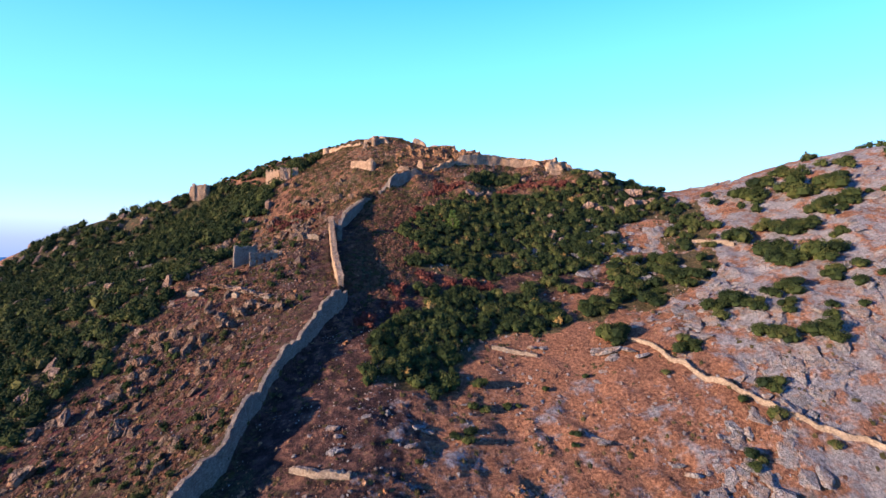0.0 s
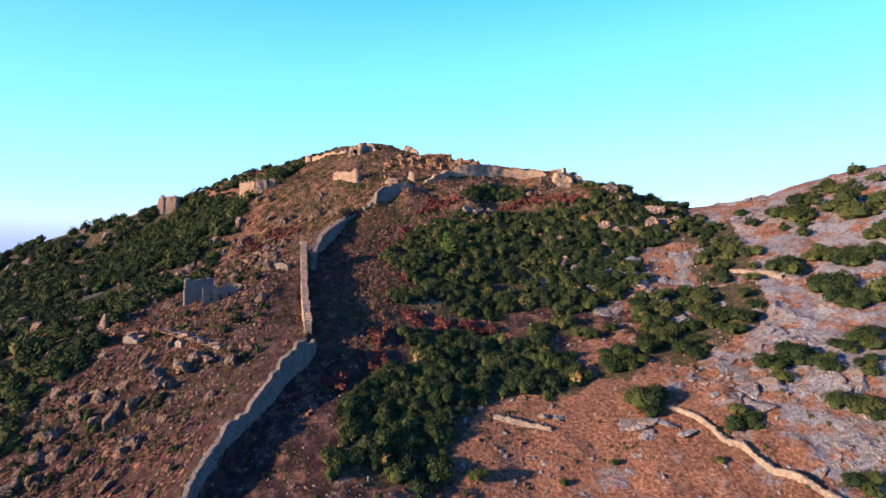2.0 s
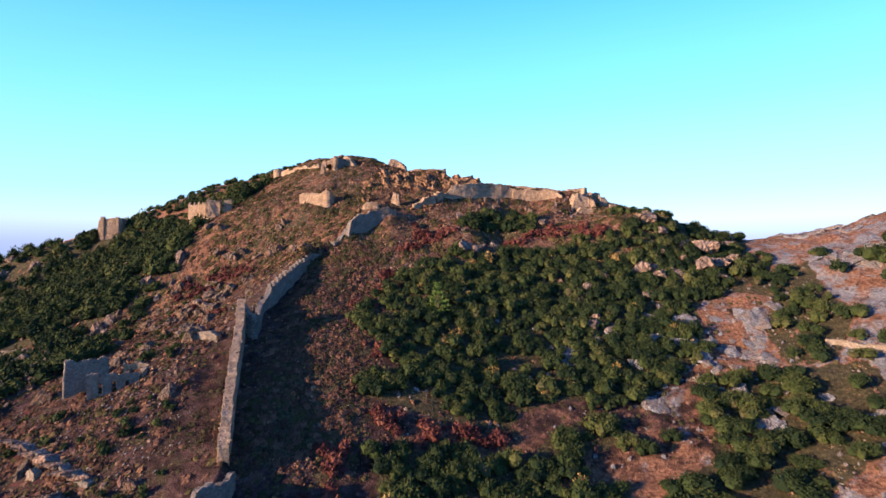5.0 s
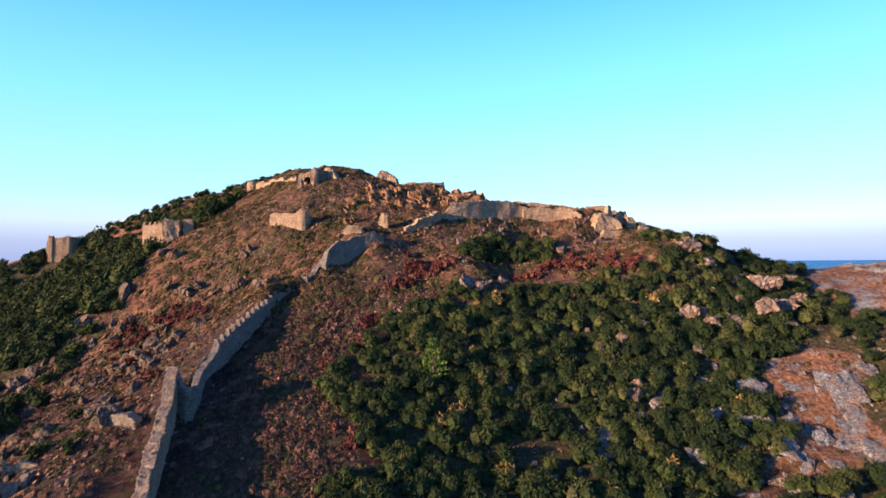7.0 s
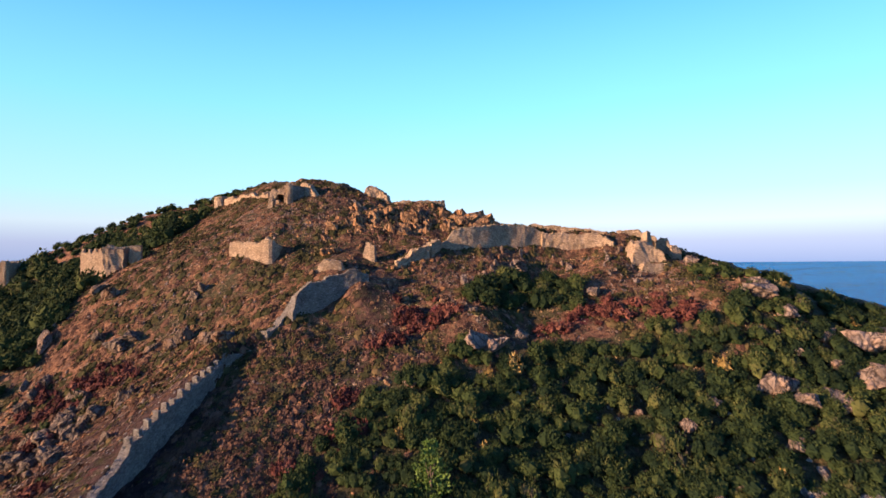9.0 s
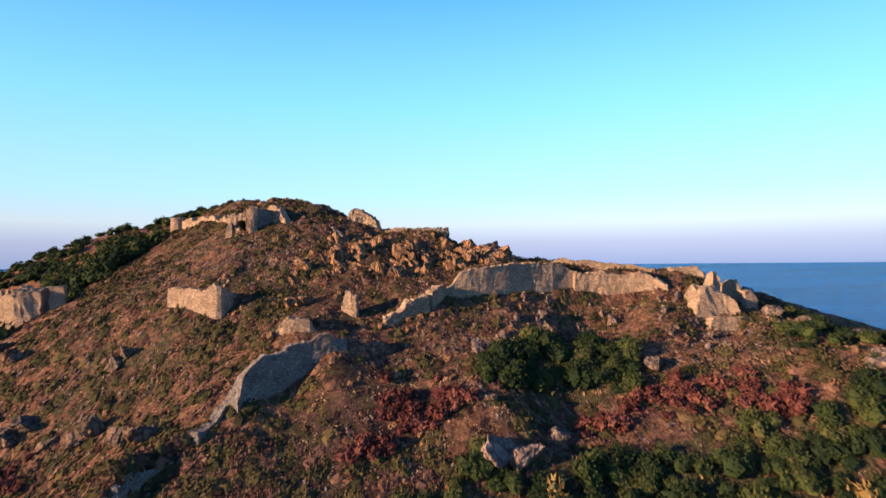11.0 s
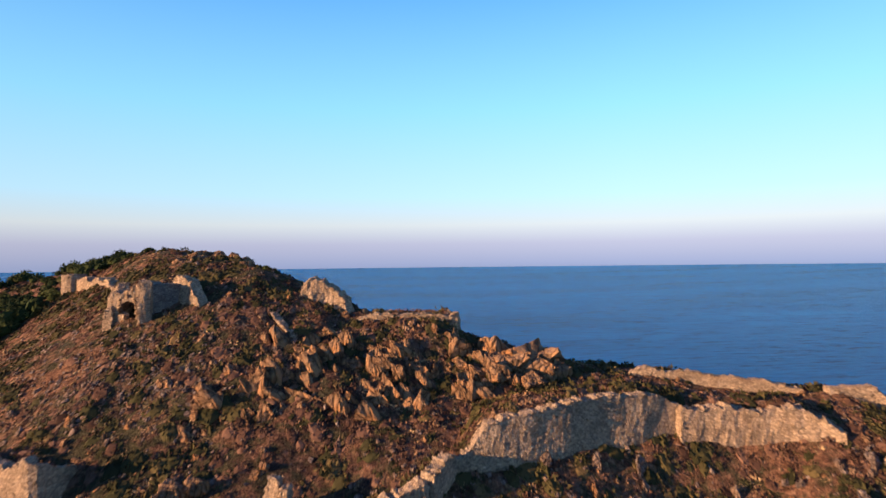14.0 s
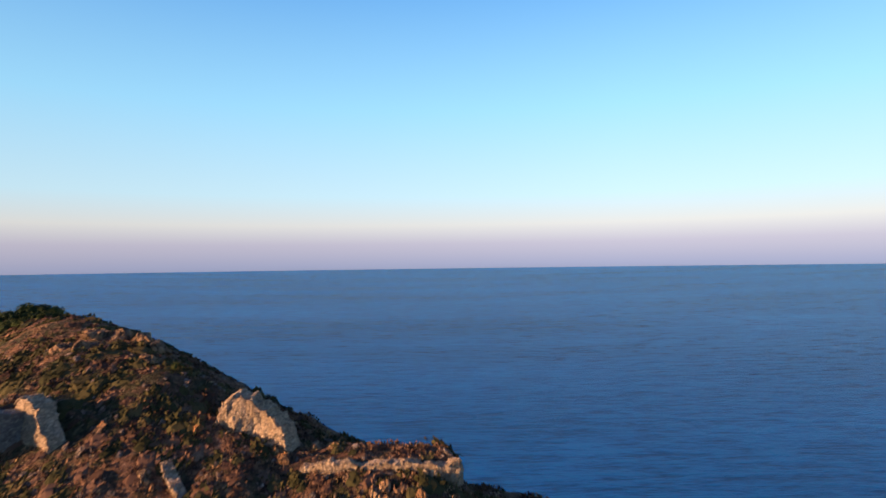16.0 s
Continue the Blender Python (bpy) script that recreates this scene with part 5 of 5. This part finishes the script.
def trunk_mesh(seed):
    """A short branching stem, 1 m high."""
    r = np.random.RandomState(seed)
    bm = bmesh.new()

    def limb(a, b_, r0, r1):
        a, b_ = Vector(a), Vector(b_)
        m = (b_ - a).to_track_quat("Z", "Y").to_matrix()
        lo = [bm.verts.new(a + m @ Vector((r0 * math.cos(t), r0 * math.sin(t), 0))) for t in (0, 1.26, 2.51, 3.77, 5.03)]
        hi = [bm.verts.new(b_ + m @ Vector((r1 * math.cos(t), r1 * math.sin(t), 0))) for t in (0, 1.26, 2.51, 3.77, 5.03)]
        for k in range(5):
            bm.faces.new((lo[k], lo[(k + 1) % 5], hi[(k + 1) % 5], hi[k]))
        bm.faces.new(hi)
    limb((0, 0, -0.3), (0.05, 0, 0.35), 0.10, 0.075)
    for k in range(4):
        a = k * 1.57 + r.rand()
        limb((0.05, 0, 0.3), (0.35 * math.cos(a), 0.35 * math.sin(a), 0.75), 0.06, 0.025)
    me = bpy.data.meshes.new("trunk")
    bm.to_mesh(me)
    bm.free()
    me.materials.append(M_BARK)
    return me


def scatter_points(poly, spacing, seed, weight=None):
    r = np.random.RandomState(seed)
    xs, ys = [p[0] for p in poly], [p[1] for p in poly]
    gx = np.arange(min(xs), max(xs), spacing)
    gy = np.arange(min(ys), max(ys), spacing * 0.87)
    X, Y = np.meshgrid(gx, gy)
    X = X + (np.arange(len(gy)) % 2)[:, None] * spacing / 2
    X, Y = X.ravel(), Y.ravel()
    X = X + r.uniform(-0.42, 0.42, len(X)) * spacing
    Y = Y + r.uniform(-0.42, 0.42, len(Y)) * spacing
    edge = (fractal(X, Y, 9, 2, seed) - 0.5) * 8
    edge2 = (fractal(X, Y, 9, 2, seed + 5) - 0.5) * 8
    ok = inside(poly, X + edge, Y + edge2)
    if weight is not None:
        ok &= r.rand(len(X)) < weight(X, Y)
    return np.stack([X[ok], Y[ok]], -1)


def clear_of_walls(pts):
    d = np.interp(pts[:, 1], WALL_LINE[:, 1], WALL_LINE[:, 0]) - pts[:, 0]
    keep = (np.abs(d) > 3.0) | (pts[:, 1] > 255)
    for x, y, rad in ((-135.5, 331, 7.5), (-80, 298, 6.5), (-60, 194, 8), (-75, 182, 4), (-53, 248, 6), (-119, 245, 9), (-128, 241, 8)):
        keep &= np.hypot(pts[:, 0] - x, pts[:, 1] - y) > rad
    return pts[keep]


def gaps(x, y):
    return smooth(fractal(x, y, 13, 3, 81), 0.24, 0.36)


EAST = [(100, 108), (175, 108), (175, 250), (124, 246), (100, 234)]
P_CENTRE = clear_of_walls(scatter_points(THICKET, 2.7, 11, gaps))
P_CREST = scatter_points(THICKET_CREST, 3.0, 27, lambda x, y: (0.5 + 0.3 * smooth(x, 70, 82)) * gaps(x, y + 30))
P_LOW = clear_of_walls(scatter_points(THICKET_LOW, 2.6, 13, lambda x, y: smooth(fractal(x, y, 13, 3, 81), 0.18, 0.30)))
P_STRIP = scatter_points(THICKET_STRIP, 3.3, 28, lambda x, y: 0.9 * smooth(fractal(x, y, 10, 3, 84), 0.26, 0.40))
P_TOP = scatter_points(THICKET_TOP, 2.2, 29)
P_EASTLOW = scatter_points(THICKET_EAST, 3.7, 15, lambda x, y: 0.92 * smooth(fractal(x, y, 10, 3, 82), 0.26, 0.40))
P_EAST = scatter_points(EAST, 6.5, 17, lambda x, y: 0.55 * smooth(fractal(x, y, 20, 3, 83), 0.42, 0.55))
P_WEST = clear_of_walls(np.concatenate([scatter_points(THICKET_WEST, 4.2, 19, lambda x, y: 0.9 * np.maximum(smooth(fractal(x, y, 13, 3, 81), 0.26, 0.40), 0.95 * smooth(y, 200, 180))), scatter_points(THICKET_NW, 3.6, 21, gaps), scatter_points(THICKET_RIDGE, 3.6, 23)]))
P_NORTH = clear_of_walls(scatter_points(THICKET_NORTH, 3.2, 25, lambda x, y: 0.55 * gaps(x + 40, y)))
# clumps on the open eastern slope, on the far slope and in the front grass: place, radius
CLUMPS_EAST = [(45.1, 155.2, 5.0), (60.1, 146.6, 3.2), (57.1, 145.2, 2.2), (71.2, 129.9, 3.2), (51.4, 138.5, 1.3), (63.4, 127.5, 1.4), (67.7, 122.7, 2.1), (33.7, 142.1, 1.1), (23.5, 138.3, 0.9), (27.2, 124.0, 1.3), (72.6, 157.6, 4.6), (77.5, 159.3, 4.4), (80.6, 155.2, 3.4), (87.4, 151.4, 3.1), (92.3, 159.0, 4.2), (86.9, 159.1, 2.8),
               (78.6, 144.5, 3.7), (81.1, 142.8, 3.7), (87.5, 142.5, 2.6), (90.0, 140.1, 4.7), (94.8, 145.8, 2.4), (105.4, 161.2, 4.1), (96.5, 149.0, 1.9)]
CLUMPS_FAR = [(106.7, 172.0, 6.0), (99.1, 174.1, 4.9), (101.4, 182.9, 6.0), (98.0, 198.6, 5.8), (111.0, 193.1, 5.6), (114.9, 191.4, 4.7), (107.8, 199.1, 5.0), (112.7, 174.2, 5.5), (120.1, 181.2, 3.1), (115.0, 224.7, 6.4), (122.4, 228.9, 5.6), (132.1, 233.1, 4.8), (127.0, 215.4, 6.8), (130.0, 211.5, 4.4), (138.8, 210.7, 6.0), (133.4, 199.5, 6.0),
              (124.9, 198.6, 5.0), (105.7, 238.5, 3.0), (111.8, 231.9, 1.8), (152.8, 245.6, 2.1), (132.9, 227.8, 4.3), (153.2, 226.6, 4.5), (125.8, 194.9, 3.3)]
CLUMPS_FRONT = [(8.6, 138.6, 2.0), (6.6, 131.6, 1.5), (9.3, 131.7, 1.5), (14.4, 133.7, 1.3), (16.6, 133.8, 0.9), (2.4, 142.7, 1.5), (40.2, 184.3, 2.2), (45.5, 186.6, 2.0), (5.7, 124.2, 1.6), (5.1, 120.2, 1.6), (26.6, 121.6, 0.9), (-10.4, 117, 0.9), (-4.8, 113.6, 0.8), (2.4, 122.4, 1.4), (58.4, 112.8, 1.5), (60.6, 114.6, 1.2), (59.2, 116, 1.7), (75, 115.6, 1.5), (67.3, 122.9, 1.3)]
SUMMIT = [(-71, 361, 2.3), (-67.4, 360, 2.0), (-74.6, 358, 2.1), (-78, 356, 2.2), (-70, 355, 1.8), (-63.6, 352, 1.5), (-81, 352, 2.2), (-60, 341, 1.8), (-57, 340, 1.9), (-54.6, 342, 1.7), (-62.6, 345, 1.9), (-66, 348, 2.0), (-72, 343, 1.9), (-76, 338, 2.1), (-70, 333, 1.6), (-73.6, 330, 2.0),
          (-78, 329, 2.3), (-71, 327, 1.8), (-82, 334, 2.4), (-37.6, 326, 1.3), (-27.6, 320, 1.3), (-22.6, 313, 1.2), (-86, 340, 2.3), (-52, 337, 1.4)]

CROWNS = []
for k in range(6):
    v, t, q = crown_arrays(400 + k, 7, 900, 0.14)
    me = fast_mesh("crown", v, q, t)
    me.materials.append(M_LEAF_ONE)
    CROWNS.append(me)
TRUNKS = [trunk_mesh(420 + k) for k in range(3)]
PROTO = []
for k in range(6):
    root = thing("shrub", "dense dark evergreen shrub on the rocky slope", "shrub", "evergreen shrubs")
    part("trunk", TRUNKS[k % 3], None, root)
    part("crown", CROWNS[k], None, root)
    PROTO.append(root)
used = set()


def plant(x, y, size, r):
    k = r.randint(6)
    m = pose(x, y, hz(x, y) - 0.1, r.uniform(-5, 5), r.uniform(-5, 5), r.uniform(0, 360))
    ob = PROTO[k] if k not in used else copy_thing(PROTO[k], Matrix())
    used.add(k)
    ob.matrix_basis = m @ Matrix.Diagonal((size, size, size * r.uniform(0.85, 1.2), 1))
    return ob


rng = np.random.RandomState(31)
clumped = []
for x, y, s in CLUMPS_EAST + CLUMPS_FAR + CLUMPS_FRONT:
    if s < 2.4:
        clumped.append((x, y, s * 0.95))
    else:       # several stems grown together
        for k in range(4 if s > 3 else 3):
            a = k * 2.1 + rng.uniform(0, 1)
            clumped.append((x + s * 0.52 * math.cos(a) * (k > 0), y + s * 0.52 * math.sin(a) * (k > 0), s * rng.uniform(0.46, 0.66)))
single_pts = clumped + [(x, y, s * 0.78) for x, y, s in SUMMIT] + [(x, y, rng.uniform(1.7, 2.9)) for x, y in P_EASTLOW]
for x, y in P_EAST[np.argsort(P_EAST[:, 1])]:
    if len(single_pts) < 300 and y < 215:
        single_pts.append((x, y, rng.uniform(1.2, 2.4)))
for x, y, s in single_pts:
    plant(x, y, s, rng)
taken = {(round(x, 2), round(y, 2)) for x, y, s in single_pts}
P_EAST_FAR = np.array([p for p in P_EAST if (round(p[0], 2), round(p[1], 2)) not in taken])


def thicket(name, label, pts, lo, hi, seed, lobes=4, leaves=95, leaf=0.42, mat=None, category="shrubs", tall=(0.8, 1.35), kinds=5, tint=(0.0, 1.0)):
    """Many shrubs that grow into one another, in one mesh."""
    r = np.random.RandomState(seed)
    src = [crown_arrays(seed * 10 + k, lobes, leaves, leaf) if lobes else tuft_arrays(seed * 10 + k, leaves, leaf, mat is not M_STRAW) for k in range(kinds)]
    vs, ts, qs, tn, at = [], [], [], [], 0
    Z = height(pts[:, 0], pts[:, 1])
    GX, GY = slopes(pts[:, 0], pts[:, 1])
    for (x, y), z, gx, gy in zip(pts, Z, GX, GY):
        v, t, q = src[r.randint(kinds)]
        s = lo + (hi - lo) * r.rand() ** (1.0 if lobes else 2.2)
        a = r.uniform(0, 6.28)
        c, n_ = math.cos(a), math.sin(a)
        p = v * (s, s, s * r.uniform(*tall))
        p = np.stack([p[:, 0] * c - p[:, 1] * n_, p[:, 0] * n_ + p[:, 1] * c, p[:, 2]], -1)
        p[:, 2] += (0.9 if not lobes else 0.5) * (gx * p[:, 0] + gy * p[:, 1])
        p += (x, y, z - 0.1)
        vs.append(p)
        ts.append(t + at)
        qs.append(q + at)
        tn.append(np.full(len(p), r.uniform(*tint)))
        at += len(p)
    me = fast_mesh(name, np.concatenate(vs), np.concatenate(qs), np.concatenate(ts), np.concatenate(tn))
    return thing(name, label, category, kind="stuff", mesh=me, material_=mat or M_LEAF)


thicket("evergreen_thicket", "dense dark green evergreen thicket covering the middle slope", np.concatenate([P_CENTRE, P_LOW, P_CREST, P_STRIP, P_TOP]), 1.1, 2.5, 51, 5, 380, 0.16)
thicket("evergreen_thicket", "dark green evergreen scrub covering the western slope", P_WEST, 1.8, 3.3, 52, 4, 170, 0.25)
thicket("evergreen_thicket", "low rounded evergreen shrubs along the northern ridge", P_NORTH, 1.0, 1.9, 59, 4, 130, 0.28)
WEST_OPEN = [(-100, 98), (-45, 98), (-42, 140), (-36, 166), (-48, 200), (-45, 235), (-62, 262), (-80, 236), (-66, 205), (-84, 172), (-86, 150), (-95, 130)]
P_WEST_OPEN = clear_of_walls(scatter_points(WEST_OPEN, 3.6, 33, lambda x, y: 0.75 * smooth(fractal(x, y, 14, 3, 87), 0.48, 0.62)))
thicket("low_shrubs", "scattered low evergreen shrubs among rocks on the western slope", P_WEST_OPEN, 0.6, 1.4, 63, 3, 90, 0.32)
if len(P_EAST_FAR):
    thicket("evergreen_thicket", "scattered evergreen shrubs on the far eastern slope", P_EAST_FAR, 1.4, 2.6, 53)
red_pts = np.concatenate([np.stack([rng.normal(x, r_ * 0.5, int(r_ * 3.4)), rng.normal(y, r_ * 0.4, int(r_ * 3.4))], -1) for x, y, r_ in REDS])
thicket("red_shrubs", "low shrubs with dark red autumn leaves", clear_of_walls(red_pts), 0.6, 1.5, 54, 3, 60, 0.4, M_REDLEAF)
yel = np.concatenate([P_CENTRE[rng.rand(len(P_CENTRE)) < 0.035], P_LOW[rng.rand(len(P_LOW)) < 0.03]]) + 1.0
thicket("yellowing_shrubs", "yellow-brown shrubs among the evergreens", yel, 1.0, 1.9, 55, 4, 80, 0.36, M_YELLOW)
# low scrub and grass
def tuft_arrays(seed, leaves, leaf, cushion=True):
    """A low uneven cushion about 2 m across with sprays standing out of it."""
    r = np.random.RandomState(seed)
    n = 7
    v = [[0.25 * r.randn(), 0.25 * r.randn(), 0.30 + 0.15 * r.rand()]]
    for rad, z in ((0.5, 0.22), (0.85, -0.15)):
        for k in range(n):
            a, w = 6.283 * (k + 0.5 * (rad > 0.8)) / n, rad * (0.7 + 0.55 * r.rand())
            v.append([w * math.cos(a), w * math.sin(a), z * (0.6 + 0.8 * r.rand())])
    t = []
    for k in range(n):
        m = (k + 1) % n
        t += [[0, 1 + k, 1 + m], [1 + k, 1 + n + k, 1 + m], [1 + m, 1 + n + k, 1 + n + m]]
    if not cushion:
        t = []
    base = len(v)
    for i in range(leaves):
        a, d = r.uniform(0, 6.28), r.rand() ** 0.6
        p = np.array([d * math.cos(a), d * math.sin(a), 0.50 * (1 - d * d) - 0.08])
        o = np.array([math.cos(a) * d, math.sin(a) * d, 0.7]) + 0.5 * r.randn(3)
        o /= np.linalg.norm(o)
        u = np.cross(o, r.randn(3))
        u /= np.linalg.norm(u)
        L, W = leaf * (0.5 + 0.7 * r.rand()), leaf * (0.25 + 0.3 * r.rand())
        v += [p - u * W, p + u * W, p + o * L]
        t.append([base + 3 * i, base + 3 * i + 1, base + 3 * i + 2])
    return np.array(v), np.array(t), np.zeros((0, 4), int)


def field(count, box, weight, seed):
    r = np.random.RandomState(seed)
    X, Y = r.uniform(box[0], box[1], count * 4), r.uniform(box[2], box[3], count * 4)
    k = r.rand(len(X)) < weight(X, Y)
    return np.stack([X[k][:count], Y[k][:count]], -1)


def front(x, y):
    """The open grass and rock of the lower and eastern slope."""
    return np.maximum(smooth(x, -12, 14) * smooth(y, 195, 160), smooth(x, 45, 70))


def upper(size, seed, base, lo=0.36, hi=0.56):
    """Streaky cover of the upper slope, thick among the crags, thin past the summit."""
    return lambda x, y: np.maximum(base + (1 - base) * smooth(fractal(x * 0.75 + y * 0.35, (y * 0.75 - x * 0.35) * 1.5, size, 3, seed), lo, hi), 0.75 * inside(CRAGS, x, y)) * (1 - 0.45 * smooth(y, 318, 330))


thicket("low_scrub", "low olive green scrub over the dry slope", field(4600, (-125, 90, 85, 245), lambda x, y: (0.15 + 0.85 * smooth(fractal(x, y, 11, 3, 91), 0.40, 0.62)) * (1 - 0.5 * front(x, y)), 92), 0.35, 1.0, 56, 0, 9, 0.5, tint=(0.2, 0.95), tall=(0.6, 1.1), mat=M_SCRUB)
thicket("brown_scrub", "low dead-brown scrub over the slope", field(5600, (-125, 150, 85, 245), lambda x, y: (0.2 + 0.8 * smooth(fractal(x, y, 13, 3, 93), 0.40, 0.60)) * (1 - 0.75 * front(x, y)), 94), 0.3, 0.9, 58, 0, 12, 0.45, M_BROWN, tall=(0.6, 1.0))
thicket("dry_grass_tufts", "tufts of dry orange-brown grass on the slope", field(4500, (-120, 150, 85, 245), lambda x, y: (0.2 + 0.7 * smooth(fractal(x, y, 15, 3, 95), 0.40, 0.62)) * (1 - 0.9 * smooth(x, -34, -44)), 96), 0.25, 0.6, 57, 0, 18, 0.5, M_STRAW, "grass", tall=(0.4, 0.8))
thicket("low_scrub", "dense low olive scrub over the upper slope", field(7600, (-95, 75, 243, 366), upper(8, 191, 0.12), 192), 0.35, 1.8, 60, 0, 26, 0.34, M_SCRUB, tint=(0.0, 1.0), tall=(0.6, 1.1))
thicket("brown_scrub", "dense low brown scrub over the upper slope", field(10000, (-95, 75, 243, 366), upper(9, 193, 0.25), 194), 0.25, 1.3, 61, 0, 26, 0.36, M_BROWN, tall=(0.6, 1.0))
thicket("dry_grass_tufts", "dense tufts of dry orange grass on the upper slope", field(8500, (-95, 75, 238, 340), upper(10, 195, 0.2, 0.40, 0.58), 196), 0.25, 0.8, 62, 0, 26, 0.5, M_STRAW, "grass", tall=(0.4, 0.8))


def lee(x, y):
    """The hollow on the east side of the curtain wall."""
    return smooth(x, -36, -30) * smooth(x, -8, -14) * smooth(y, 165, 185) * smooth(y, 256, 246)


def western(x, y):
    """The open ground west of the curtain wall."""
    return smooth(x, -40, -46) * smooth(x, -98, -84) * (0.3 + 0.7 * smooth(fractal(x, y, 9, 3, 197), 0.40, 0.58))


thicket("brown_scrub", "dark brown scrub in the hollow below the curtain wall", field(2600, (-36, -8, 165, 256), lee, 294), 0.35, 1.3, 64, 0, 26, 0.36, M_BROWN, tall=(0.7, 1.2))
thicket("low_scrub", "dark olive scrub in the hollow below the curtain wall", field(1100, (-36, -8, 165, 256), lee, 295), 0.35, 1.2, 65, 0, 26, 0.34, M_SCRUB, tall=(0.7, 1.2))
thicket("brown_scrub", "dark brown scrub between the rocks of the western slope", field(4200, (-98, -40, 95, 262), western, 296), 0.35, 1.4, 66, 0, 26, 0.36, M_BROWN, tall=(0.7, 1.2))
thicket("low_scrub", "dark olive scrub between the rocks of the western slope", field(2200, (-98, -40, 95, 262), western, 297), 0.35, 1.3, 67, 0, 26, 0.34, M_SCRUB, tall=(0.7, 1.2))


def build_pine():
    root = thing("pine_tree", "single bright green pine rising above the thicket", "tree")
    x, y = 3.6, 221
    z = hz(x, y)
    t = part("trunk", TRUNKS[0].copy(), None, root)
    t.matrix_basis = pose(x, y, z) @ Matrix.Diagonal((2.0, 2.0, 7.0, 1))
    r = np.random.RandomState(900)
    vs = []
    for level in range(7):      # whorls of boughs, shorter towards the tip
        h, reach = 1.2 + 1.02 * level, 3.3 * (1 - level / 7.6)
        for k in range(8 if level < 5 else 5):
            a = 6.283 * (k + 0.5 * (level % 2)) / 8 + r.uniform(-0.35, 0.35)
            out = reach * r.uniform(0.65, 1.1)
            for f in np.linspace(0.25, 1.0, 30):
                c = np.array([out * f * math.cos(a), out * f * math.sin(a), h + 0.5 * f * f]) + r.randn(3) * 0.20
                d = np.array([math.cos(a), math.sin(a), 0.7]) + 0.8 * r.randn(3)
                d /= np.linalg.norm(d)
                u = np.cross(d, r.randn(3))
                u /= np.linalg.norm(u)
                vs += [c - u * 0.13, c + u * 0.13, c + d * r.uniform(0.35, 0.65)]
    c = part("crown", fast_mesh("crown", np.array(vs), None, np.arange(len(vs)).reshape(-1, 3)), M_PINE, root)
    c.matrix_basis = pose(x, y, z - 0.2)


build_pine()
